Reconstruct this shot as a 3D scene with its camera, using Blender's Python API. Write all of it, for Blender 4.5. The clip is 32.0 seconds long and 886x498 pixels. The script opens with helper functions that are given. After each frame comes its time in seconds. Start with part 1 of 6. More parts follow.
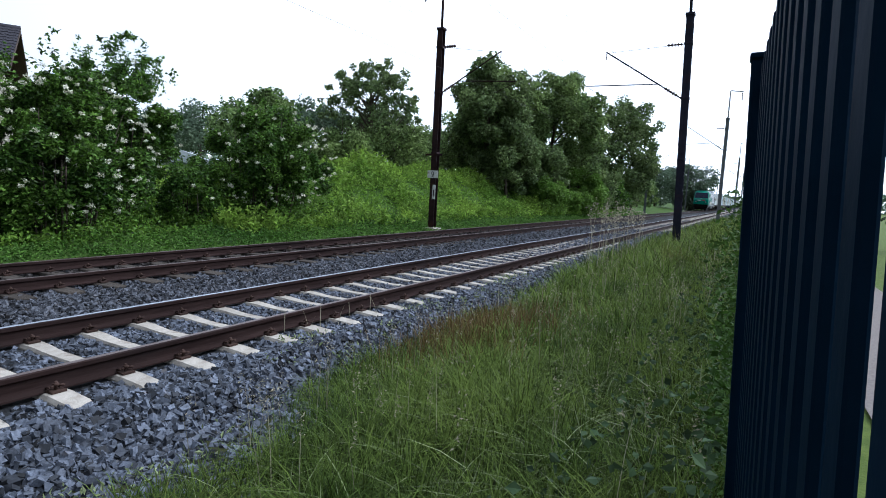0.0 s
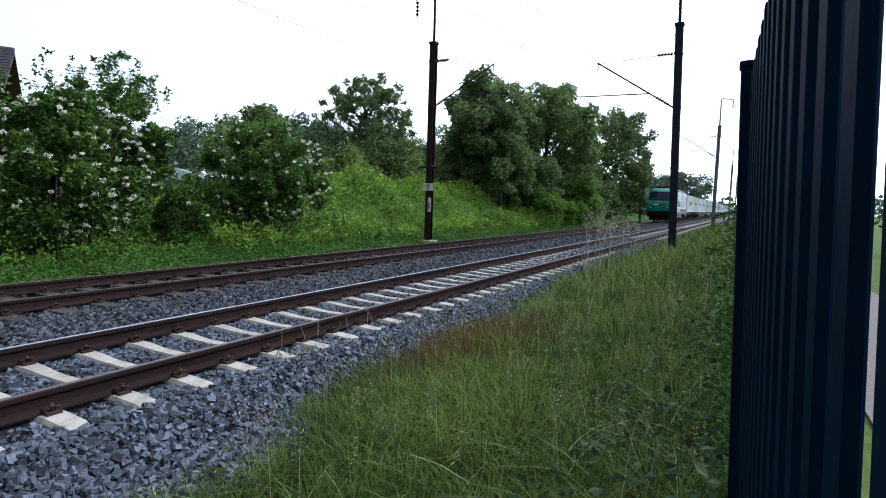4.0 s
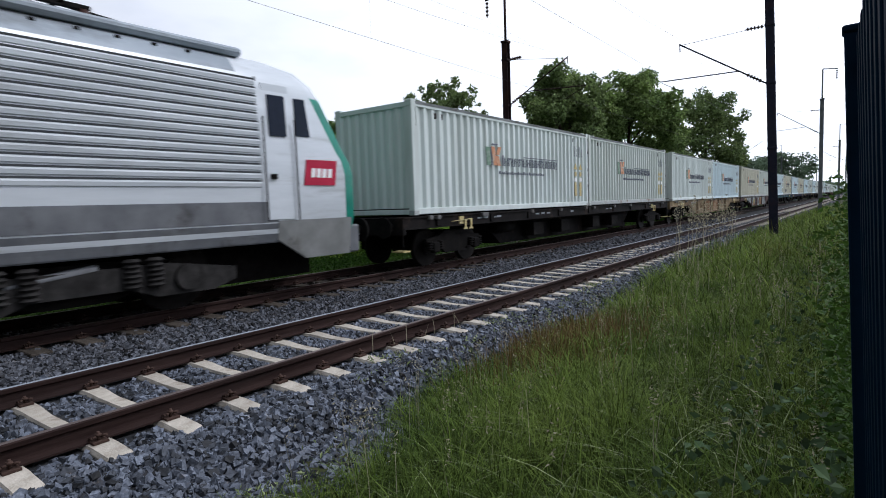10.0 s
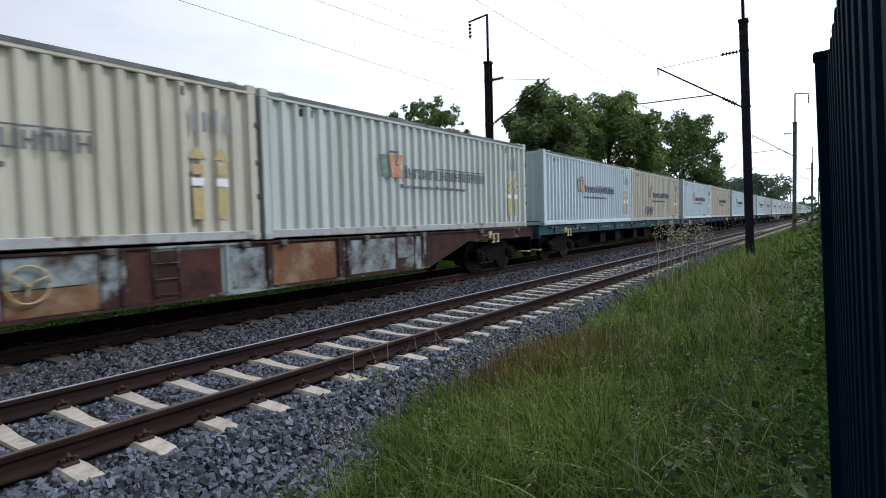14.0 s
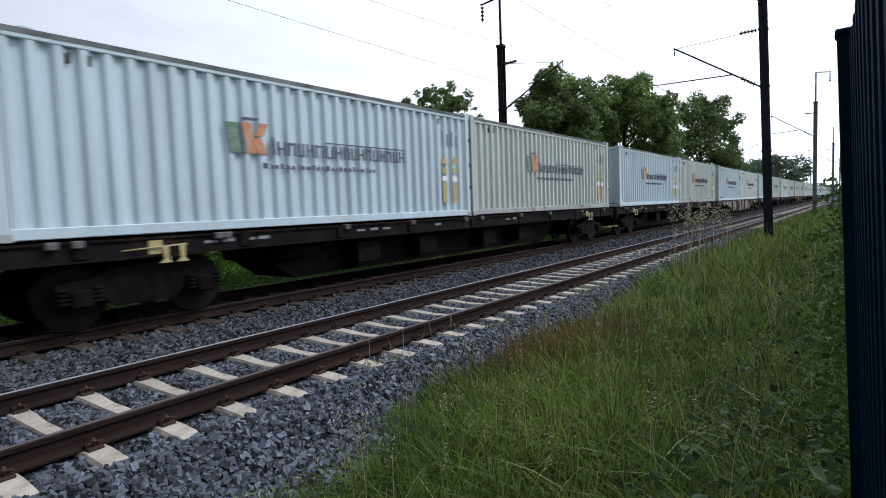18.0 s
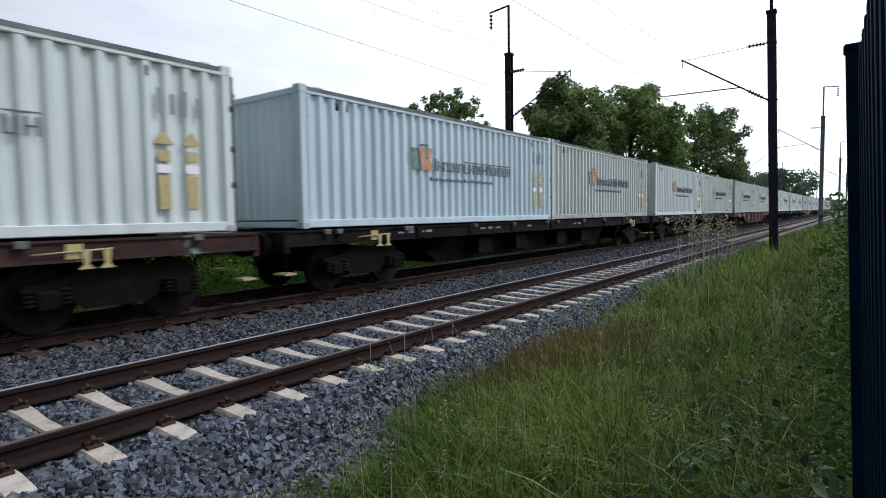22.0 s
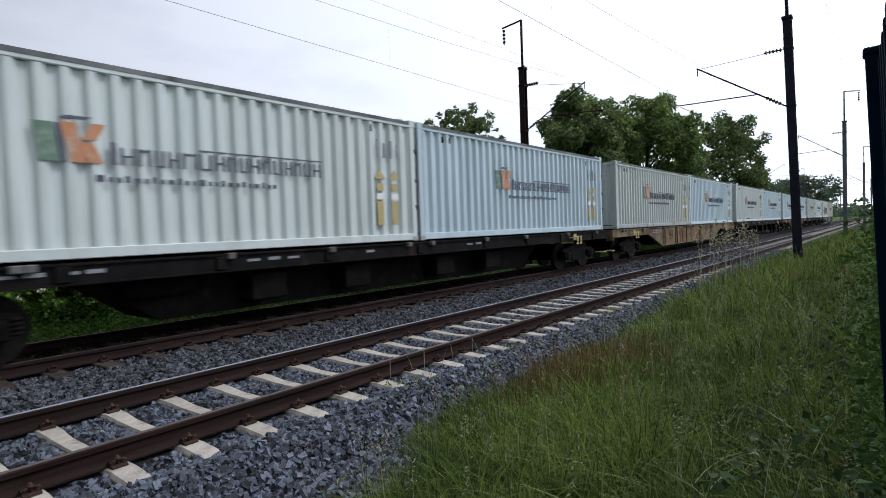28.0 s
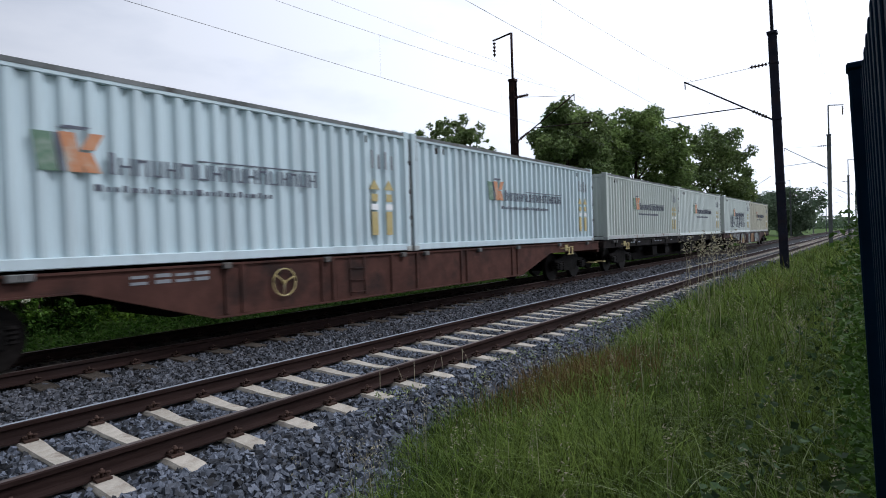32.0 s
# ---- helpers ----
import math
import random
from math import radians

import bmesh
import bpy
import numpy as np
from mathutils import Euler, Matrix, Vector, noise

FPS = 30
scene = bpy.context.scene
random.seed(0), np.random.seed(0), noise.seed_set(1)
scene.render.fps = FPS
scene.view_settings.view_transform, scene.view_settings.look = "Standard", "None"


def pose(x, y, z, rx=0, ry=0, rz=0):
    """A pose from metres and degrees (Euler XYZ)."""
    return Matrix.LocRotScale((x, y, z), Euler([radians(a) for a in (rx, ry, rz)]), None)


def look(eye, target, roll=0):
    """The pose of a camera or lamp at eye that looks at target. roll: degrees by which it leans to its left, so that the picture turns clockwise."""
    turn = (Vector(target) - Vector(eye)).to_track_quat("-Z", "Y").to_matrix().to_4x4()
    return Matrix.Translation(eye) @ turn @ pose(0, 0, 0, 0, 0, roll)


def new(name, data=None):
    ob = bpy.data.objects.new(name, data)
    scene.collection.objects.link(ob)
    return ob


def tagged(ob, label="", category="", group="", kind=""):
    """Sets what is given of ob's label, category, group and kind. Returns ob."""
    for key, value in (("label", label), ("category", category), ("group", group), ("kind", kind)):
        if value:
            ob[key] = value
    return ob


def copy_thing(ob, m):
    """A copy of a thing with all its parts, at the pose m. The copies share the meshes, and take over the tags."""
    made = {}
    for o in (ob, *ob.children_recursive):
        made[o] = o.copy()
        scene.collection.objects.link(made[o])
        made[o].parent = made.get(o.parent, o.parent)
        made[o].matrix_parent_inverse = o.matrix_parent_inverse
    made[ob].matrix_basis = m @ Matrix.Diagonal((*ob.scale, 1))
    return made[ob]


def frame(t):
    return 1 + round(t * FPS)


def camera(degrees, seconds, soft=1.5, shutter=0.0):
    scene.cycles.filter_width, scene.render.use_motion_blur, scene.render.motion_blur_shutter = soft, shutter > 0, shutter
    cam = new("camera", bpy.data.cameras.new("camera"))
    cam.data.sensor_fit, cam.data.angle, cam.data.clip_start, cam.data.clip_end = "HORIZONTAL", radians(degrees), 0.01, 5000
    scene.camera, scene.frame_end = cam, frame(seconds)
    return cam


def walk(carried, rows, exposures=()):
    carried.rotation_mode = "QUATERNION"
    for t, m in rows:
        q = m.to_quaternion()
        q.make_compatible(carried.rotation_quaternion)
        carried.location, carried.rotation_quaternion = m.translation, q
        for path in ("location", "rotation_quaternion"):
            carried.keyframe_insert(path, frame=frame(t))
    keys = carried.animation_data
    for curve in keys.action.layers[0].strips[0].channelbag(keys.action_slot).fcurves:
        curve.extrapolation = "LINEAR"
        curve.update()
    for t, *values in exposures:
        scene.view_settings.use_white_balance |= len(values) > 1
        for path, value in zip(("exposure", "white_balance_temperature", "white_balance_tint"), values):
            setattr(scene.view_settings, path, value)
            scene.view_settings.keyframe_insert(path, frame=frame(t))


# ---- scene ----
# The camera: a wide pocket camera held by hand beside the fence, turning a little.
cam = camera(76.2, 32.0, soft=1.0, shutter=0.14)
EYE = (0.0, 0.0, 1.525)
# seconds, yaw, pitch, roll in degrees; the track runs along +y
PATH = [
    (0.0, 28.46, -5.97, -2.99),
    (0.5, 27.81, -5.50, -3.31),
    (1.0, 27.85, -5.79, -2.84),
    (1.5, 27.80, -5.70, -2.61),
    (2.0, 27.94, -5.67, -2.59),
    (2.5, 28.20, -5.25, -3.01),
    (3.0, 28.63, -4.24, -2.02),
    (3.5, 28.08, -4.46, -2.02),
    (5.5, 29.34, -5.68, -0.48),
    (6.0, 29.87, -6.11, 0.16),
    (6.5, 30.24, -5.97, 0.56),
    (7.0, 30.08, -5.72, 0.80),
    (7.5, 31.50, -6.26, 0.74),
    (8.0, 32.83, -4.78, 0.15),
    (8.5, 34.85, -6.35, 3.18),
    (9.0, 35.24, -6.17, 2.99),
    (9.5, 35.81, -5.53, 2.91),
    (10.0, 36.52, -4.55, 1.87),
    (10.5, 36.11, -3.48, 1.36),
    (11.0, 35.32, -4.35, 0.91),
    (11.5, 35.04, -3.05, 1.28),
    (12.0, 35.18, -3.44, 1.16),
    (12.5, 35.57, -2.98, 1.25),
    (13.0, 35.15, -3.00, 1.65),
    (13.5, 34.74, -2.61, 1.60),
    (15.5, 34.89, -3.67, 1.21),
    (16.0, 35.13, -3.03, 1.78),
    (16.5, 35.09, -2.84, 1.12),
    (17.0, 35.28, -3.41, 1.12),
    (17.5, 35.75, -4.32, 1.86),
    (18.0, 36.14, -4.18, 2.08),
    (18.5, 36.18, -4.94, 2.75),
    (19.0, 36.48, -5.16, 2.72),
    (19.5, 36.69, -5.44, 2.58),
    (20.0, 36.56, -5.26, 2.25),
    (20.5, 36.46, -5.34, 1.99),
    (21.0, 36.44, -4.90, 1.94),
    (21.5, 36.70, -4.49, 0.97),
    (22.0, 36.50, -3.55, 0.80),
    (22.5, 36.54, -3.07, 1.14),
    (23.0, 36.89, -3.60, 1.37),
    (23.5, 37.50, -3.75, 1.56),
    (24.0, 37.34, -3.88, 1.09),
    (24.5, 37.50, -4.29, 1.11),
    (25.0, 37.62, -4.65, 1.15),
    (25.5, 37.17, -3.60, 1.40),
    (27.5, 37.71, -2.86, 1.45),
    (28.0, 38.25, -2.03, 2.02),
    (28.5, 39.76, -1.48, 1.89),
    (29.0, 39.67, -1.34, 1.97),
    (29.5, 38.69, -1.67, 1.69),
    (30.0, 37.55, -1.67, 2.32),
    (30.5, 36.82, -1.70, 1.96),
    (31.0, 37.16, -1.17, 2.00),
    (31.5, 37.61, -0.47, 2.35),
    (32.0, 37.24, -1.00, 1.86),
]

def aim(yaw, pitch, roll):
    return Matrix.Translation(EYE) @ Matrix.Rotation(radians(yaw), 4, "Z") @ Matrix.Rotation(radians(pitch), 4, "X") \
        @ Matrix.Rotation(radians(roll), 4, "Y") @ Matrix.Rotation(radians(90), 4, "X")


# ---- world and light: a bright, thinly clouded sky ----
world = bpy.data.worlds.new("sky")
scene.world = world
world.use_nodes = True
wn, wl = world.node_tree.nodes, world.node_tree.links
wn.clear()
w_out = wn.new("ShaderNodeOutputWorld")
w_bg = wn.new("ShaderNodeBackground")
w_sky = wn.new("ShaderNodeTexSky")
w_sky.sky_type = "NISHITA"
w_sky.sun_disc = False
w_sky.sun_elevation = radians(48)
w_sky.sun_rotation = radians(56)
w_tc = wn.new("ShaderNodeTexCoord")
w_map = wn.new("ShaderNodeMapping")
w_map.inputs["Scale"].default_value = (1.6, 1.6, 4.5)
w_noise = wn.new("ShaderNodeTexNoise")
w_noise.inputs["Scale"].default_value = 1.7
w_noise.inputs["Detail"].default_value = 6
w_noise.inputs["Roughness"].default_value = 0.55
w_ramp = wn.new("ShaderNodeValToRGB")
w_ramp.color_ramp.elements[0].position = 0.30
w_ramp.color_ramp.elements[0].color = (0.78, 0.78, 0.78, 1)
w_ramp.color_ramp.elements[1].position = 0.50
w_mix = wn.new("ShaderNodeMix")
w_mix.data_type = "RGBA"
w_gain = wn.new("ShaderNodeVectorMath")
w_gain.operation = "SCALE"
w_gain.inputs["Scale"].default_value = 0.11
w_mix.inputs["B"].default_value = (0.97, 0.99, 1.02, 1)
wl.new(w_tc.outputs["Generated"], w_map.inputs["Vector"])
wl.new(w_map.outputs["Vector"], w_noise.inputs["Vector"])
wl.new(w_noise.outputs["Fac"], w_ramp.inputs["Fac"])
wl.new(w_sky.outputs["Color"], w_gain.inputs[0])
wl.new(w_gain.outputs["Vector"], w_mix.inputs["A"])
wl.new(w_ramp.outputs["Color"], w_mix.inputs["Factor"])
w_dot = wn.new("ShaderNodeVectorMath")
w_dot.operation = "DOT_PRODUCT"
w_dot.inputs[1].default_value = (0.30, 0.85, 0.25)
w_glow = wn.new("ShaderNodeMapRange")
w_glow.inputs["From Min"].default_value, w_glow.inputs["From Max"].default_value = -1.0, 1.0
w_glow.inputs["To Min"].default_value, w_glow.inputs["To Max"].default_value = -0.08, 1.53
w_side = wn.new("ShaderNodeVectorMath")
w_side.operation = "SCALE"
wl.new(w_tc.outputs["Generated"], w_dot.inputs[0])
wl.new(w_dot.outputs["Value"], w_glow.inputs["Value"])
wl.new(w_mix.outputs["Result"], w_side.inputs[0])
wl.new(w_glow.outputs["Result"], w_side.inputs["Scale"])
wl.new(w_side.outputs["Vector"], w_bg.inputs["Color"])
w_bg.inputs["Strength"].default_value = 1.53
wl.new(w_bg.outputs["Background"], w_out.inputs["Surface"])

sun_data = bpy.data.lights.new("sun", "SUN")
sun_data.energy = 2.6
sun_data.angle = radians(12)
sun_data.color = (1.0, 0.96, 0.9)
sun = new("sun", sun_data)
sun.matrix_world = look((19, 13, 26), (0, 0, 0))
scene.view_settings.exposure = 0.0

walk(cam, [(t, aim(a, b, c)) for t, a, b, c in PATH], exposures=[(0.0, -0.18, 5430, 11), (8.0, -0.25, 5480, 11), (9.7, -0.58, 5880, 13), (25.0, -0.60, 5880, 13), (29.0, -0.74, 5880, 13), (32.0, -0.72, 5880, 13)])


# ---- materials ----
def shade(name, rough=0.8, metal=0.0, colors=((0.5, 0.5, 0.5), (0.4, 0.4, 0.4)), scale=8.0, stretch=(1, 1, 1), detail=6,
          bump=0.0, bump_scale=40.0, island=0.0, obj=0.0, dirt=None, dirt_scale=1.5, dirt_range=(0.52, 0.68), spec=0.12, coords="Object", trans=0.0):
    """A procedural surface: two colours in grain, a second colour of dirt at a larger scale, a fine relief, and a spread per piece."""
    m = bpy.data.materials.new(name)
    m.use_nodes = True
    n, l = m.node_tree.nodes, m.node_tree.links
    b = n["Principled BSDF"]
    b.inputs["Roughness"].default_value = rough
    b.inputs["Metallic"].default_value = metal
    b.inputs["Specular IOR Level"].default_value = spec
    tc = n.new("ShaderNodeTexCoord")
    mp = n.new("ShaderNodeMapping")
    mp.inputs["Scale"].default_value = stretch
    l.new(tc.outputs[coords], mp.inputs["Vector"])
    nz = n.new("ShaderNodeTexNoise")
    nz.inputs["Scale"].default_value = scale
    nz.inputs["Detail"].default_value = detail
    nz.inputs["Roughness"].default_value = 0.6
    l.new(mp.outputs["Vector"], nz.inputs["Vector"])
    rp = n.new("ShaderNodeValToRGB")
    rp.color_ramp.elements[0].position, rp.color_ramp.elements[1].position = 0.32, 0.68
    rp.color_ramp.elements[0].color = (*colors[0], 1)
    rp.color_ramp.elements[1].color = (*colors[1], 1)
    l.new(nz.outputs["Fac"], rp.inputs["Fac"])
    col = rp.outputs["Color"]
    if dirt:
        dn = n.new("ShaderNodeTexNoise")
        dn.inputs["Scale"].default_value = dirt_scale
        dn.inputs["Detail"].default_value = 7
        dn.inputs["Roughness"].default_value = 0.65
        l.new(mp.outputs["Vector"], dn.inputs["Vector"])
        dr = n.new("ShaderNodeMapRange")
        dr.inputs["From Min"].default_value, dr.inputs["From Max"].default_value = dirt_range
        l.new(dn.outputs["Fac"], dr.inputs["Value"])
        mx = n.new("ShaderNodeMix")
        mx.data_type = "RGBA"
        mx.inputs["B"].default_value = (*dirt, 1)
        l.new(dr.outputs["Result"], mx.inputs["Factor"])
        l.new(col, mx.inputs["A"])
        col = mx.outputs["Result"]
    if island or obj:
        src = n.new("ShaderNodeNewGeometry").outputs["Random Per Island"] if island else n.new("ShaderNodeObjectInfo").outputs["Random"]
        amount = island or obj
        mr = n.new("ShaderNodeMapRange")
        mr.inputs["To Min"].default_value, mr.inputs["To Max"].default_value = 1 - amount, 1 + amount
        l.new(src, mr.inputs["Value"])
        hs = n.new("ShaderNodeHueSaturation")
        l.new(mr.outputs["Result"], hs.inputs["Value"])
        l.new(col, hs.inputs["Color"])
        col = hs.outputs["Color"]
    l.new(col, b.inputs["Base Color"])
    if trans:
        tr = n.new("ShaderNodeBsdfTranslucent")
        ms = n.new("ShaderNodeMixShader")
        ms.inputs["Fac"].default_value = trans
        l.new(col, tr.inputs["Color"])
        l.new(b.outputs["BSDF"], ms.inputs[1])
        l.new(tr.outputs["BSDF"], ms.inputs[2])
        l.new(ms.outputs["Shader"], n["Material Output"].inputs["Surface"])
    if bump:
        bn = n.new("ShaderNodeTexNoise")
        bn.inputs["Scale"].default_value = bump_scale
        bn.inputs["Detail"].default_value = 5
        l.new(mp.outputs["Vector"], bn.inputs["Vector"])
        bu = n.new("ShaderNodeBump")
        bu.inputs["Strength"].default_value = bump
        bu.inputs["Distance"].default_value = 0.02
        l.new(bn.outputs["Fac"], bu.inputs["Height"])
        l.new(bu.outputs["Normal"], b.inputs["Normal"])
    return m


M = {}
M["soil"] = shade("soil", 0.95, colors=((0.025, 0.0275, 0.0125), (0.045, 0.05, 0.0175)), scale=1.2, bump=0.6, bump_scale=15)
M["bank"] = shade("bank", 0.95, colors=((0.035, 0.07, 0.014), (0.07, 0.12, 0.02)), scale=0.8, bump=0.6, bump_scale=8)
# bed darker than its stones: the shade in their gaps is in the colour
M["ballast_bed"] = shade("ballast_bed", 0.9, colors=((0.0123, 0.0129, 0.0147), (0.0455, 0.0473, 0.0507)), scale=14, bump=1.0, bump_scale=18)
M["stone"] = shade("stone", 0.7, colors=((0.045, 0.052, 0.067), (0.105, 0.118, 0.148)), scale=45, detail=3, island=0.95, dirt=(0.105, 0.092, 0.083), dirt_scale=9, dirt_range=(0.60, 0.74), spec=0.35)
M["stone_rust"] = shade("stone_rust", 0.9, colors=((0.022, 0.0195, 0.0185), (0.060, 0.053, 0.049)), scale=30, detail=3, island=0.7)
M["stone_brown"] = shade("stone_brown", 0.8, colors=((0.036, 0.039, 0.047), (0.088, 0.093, 0.108)), scale=45, detail=3, island=0.95, dirt=(0.088, 0.076, 0.068), dirt_scale=7, dirt_range=(0.55, 0.72), spec=0.25)
M["concrete"] = shade("concrete", 0.85, colors=((0.34, 0.305, 0.255), (0.48, 0.44, 0.38)), scale=9, bump=0.35, bump_scale=60, obj=0.12, dirt=(0.20, 0.16, 0.125), dirt_scale=5, dirt_range=(0.56, 0.74))
M["rail_rust"] = shade("rail_rust", 0.8, 0.2, colors=((0.0200, 0.0112, 0.0100), (0.040, 0.024, 0.021)), scale=12, stretch=(1, 0.15, 1), bump=0.3, dirt=(0.014, 0.0105, 0.0105))
# rail tops: reflected sky put into the colour, pale where it shines, brown elsewhere
M["rail_sky_sheen"] = shade("rail_sky_sheen", 0.42, 0.35, colors=((0.30, 0.33, 0.38), (0.46, 0.50, 0.56)), scale=3, stretch=(10, 0.2, 1), spec=0.4)
M["rail_dull"] = shade("rail_dull", 0.5, 0.7, colors=((0.12, 0.09, 0.08), (0.22, 0.18, 0.17)), scale=3, stretch=(10, 0.2, 1))
M["sorrel"] = shade("sorrel", 0.7, colors=((0.095, 0.062, 0.022), (0.15, 0.10, 0.040)), scale=2, island=0.4, trans=0.25)
M["hedge"] = shade("hedge", 0.6, colors=((0.018, 0.035, 0.010), (0.04, 0.07, 0.018)), scale=0.6, island=0.5, trans=0.15)
M["number_grey"] = shade("number_grey", 0.6, colors=((0.22, 0.24, 0.26), (0.28, 0.30, 0.32)), scale=6)
M["clip"] = shade("clip", 0.75, 0.3, colors=((0.035, 0.022, 0.018), (0.08, 0.05, 0.04)), scale=30, obj=0.2)
M["wood_sleeper"] = shade("wood_sleeper", 0.9, colors=((0.036, 0.03, 0.0252), (0.084, 0.072, 0.06)), scale=6, stretch=(0.3, 6, 3), bump=0.4, obj=0.2)
M["grass"] = shade("grass", 0.6, colors=((0.054, 0.092, 0.018), (0.158, 0.212, 0.046)), scale=0.7, island=0.7, dirt=(0.160, 0.115, 0.044), dirt_scale=0.45, dirt_range=(0.56, 0.78), trans=0.32, spec=0.04)
M["grass_light"] = shade("grass_light", 0.5, colors=((0.17, 0.22, 0.09), (0.30, 0.34, 0.18)), scale=2, island=0.45, trans=0.3, spec=0.1)
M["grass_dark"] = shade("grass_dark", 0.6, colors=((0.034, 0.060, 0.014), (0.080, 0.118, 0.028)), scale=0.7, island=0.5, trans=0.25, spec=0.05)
M["straw"] = shade("straw", 0.7, colors=((0.29, 0.265, 0.18), (0.42, 0.385, 0.28)), scale=2, island=0.3, trans=0.3)
M["herb"] = shade("herb", 0.55, colors=((0.10, 0.19, 0.025), (0.20, 0.33, 0.045)), scale=0.25, island=0.55, trans=0.3)
M["verge"] = shade("verge", 0.55, colors=((0.045, 0.105, 0.018), (0.105, 0.20, 0.032)), scale=0.5, island=0.6, trans=0.25)
M["herb_tall"] = shade("herb_tall", 0.55, colors=((0.12, 0.22, 0.033), (0.26, 0.39, 0.06)), scale=0.3, island=0.5, trans=0.35)
M["bindweed"] = shade("bindweed", 0.6, colors=((0.042, 0.076, 0.034), (0.085, 0.130, 0.062)), scale=5, island=0.5, trans=0.2, spec=0.1)
M["ivy"] = shade("ivy", 0.45, colors=((0.036, 0.078, 0.015), (0.072, 0.132, 0.024)), scale=2, island=0.4, trans=0.25)
M["leaf_elder"] = shade("leaf_elder", 0.42, colors=((0.028, 0.075, 0.0115), (0.125, 0.222, 0.031)), scale=0.9, island=0.85, trans=0.25, spec=0.2)
M["leaf_dark"] = shade("leaf_dark", 0.45, colors=((0.095, 0.146, 0.056), (0.212, 0.276, 0.102)), scale=0.35, island=0.65, trans=0.30)
M["leaf_mid"] = shade("leaf_mid", 0.5, colors=((0.115, 0.182, 0.062), (0.250, 0.330, 0.108)), scale=0.35, island=0.65, trans=0.32)
M["leaf_light"] = shade("leaf_light", 0.5, colors=((0.1008, 0.1926, 0.03024), (0.1725, 0.2822, 0.0504)), scale=0.4, island=0.4, trans=0.3)
# distant foliage: the air's haze is mixed into this paler, bluer leaf colour
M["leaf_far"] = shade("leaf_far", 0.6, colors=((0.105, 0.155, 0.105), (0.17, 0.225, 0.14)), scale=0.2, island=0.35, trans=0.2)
M["flower"] = shade("flower", 0.7, colors=((0.62, 0.61, 0.46), (0.78, 0.76, 0.62)), scale=10, island=0.1)
M["bark"] = shade("bark", 0.9, colors=((0.05, 0.04, 0.03), (0.11, 0.09, 0.07)), scale=6, stretch=(3, 3, 0.6), bump=0.6)
M["mast"] = shade("mast", 0.65, 0.3, colors=((0.0196, 0.0112, 0.0126), (0.0385, 0.021, 0.021)), scale=4, bump=0.15, dirt=(0.049, 0.021, 0.014), dirt_scale=2)
M["mast_grey"] = shade("mast_grey", 0.6, 0.4, colors=((0.12, 0.13, 0.14), (0.2, 0.21, 0.22)), scale=4)
M["mast_blue"] = shade("mast_blue", 0.6, 0.3, colors=((0.016, 0.017, 0.030), (0.032, 0.032, 0.052)), scale=4, bump=0.15, dirt=(0.035, 0.022, 0.025), dirt_scale=2)
M["wire"] = shade("wire", 0.5, 0.6, colors=((0.05, 0.05, 0.05), (0.09, 0.08, 0.07)), scale=4)
M["insulator"] = shade("insulator", 0.3, colors=((0.035, 0.018, 0.016), (0.06, 0.03, 0.025)), scale=10)
M["plate_white"] = shade("plate_white", 0.6, colors=((0.5, 0.5, 0.48), (0.7, 0.7, 0.68)), scale=10, dirt=(0.3, 0.27, 0.22), dirt_scale=6)
M["black_paint"] = shade("black_paint", 0.6, colors=((0.012, 0.012, 0.014), (0.03, 0.03, 0.032)), scale=10)
M["fence_paint"] = shade("fence_paint", 0.7, 0.0, colors=((0.0020, 0.0088, 0.020), (0.0040, 0.0145, 0.032)), scale=5, bump=0.05, spec=0.02)
M["asphalt"] = shade("asphalt", 0.9, colors=((0.16, 0.14, 0.13), (0.26, 0.23, 0.21)), scale=30, bump=0.3)
M["lawn"] = shade("lawn", 0.9, colors=((0.063, 0.098, 0.021), (0.119, 0.161, 0.035)), scale=6, bump=0.5)
M["loco_green"] = shade("loco_green", 0.32, colors=((0.0, 0.165, 0.112), (0.0, 0.205, 0.138)), scale=1.5, stretch=(1, 0.4, 1), dirt=(0.006, 0.105, 0.08), dirt_scale=0.9, spec=0.3)
M["loco_silver"] = shade("loco_silver", 0.36, 0.15, colors=((0.47, 0.50, 0.53), (0.58, 0.61, 0.64)), scale=1.2, stretch=(1, 0.4, 3), dirt=(0.36, 0.375, 0.385), dirt_scale=0.8)
M["loco_roof"] = shade("loco_roof", 0.5, 0.1, colors=((0.25, 0.285, 0.32), (0.33, 0.37, 0.41)), scale=2, stretch=(1, 0.4, 1), dirt=(0.16, 0.17, 0.18), dirt_scale=1.1)
M["loco_white"] = shade("loco_white", 0.4, colors=((0.70, 0.71, 0.71), (0.80, 0.80, 0.80)), scale=1.5, dirt=(0.55, 0.55, 0.53), dirt_scale=1.0)
M["loco_grey"] = shade("loco_grey", 0.55, colors=((0.10, 0.105, 0.115), (0.16, 0.165, 0.175)), scale=2, dirt=(0.05, 0.047, 0.045), dirt_scale=1.2)
M["loco_pale"] = shade("loco_pale", 0.6, colors=((0.17, 0.175, 0.17), (0.25, 0.255, 0.25)), scale=2, dirt=(0.09, 0.08, 0.07), dirt_scale=1.2)
# near-black tone for the painted shade between the ribs
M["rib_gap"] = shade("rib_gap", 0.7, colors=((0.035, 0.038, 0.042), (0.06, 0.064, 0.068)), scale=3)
M["loco_letter"] = shade("loco_letter", 0.4, colors=((0.012, 0.19, 0.13), (0.03, 0.235, 0.165)), scale=2)
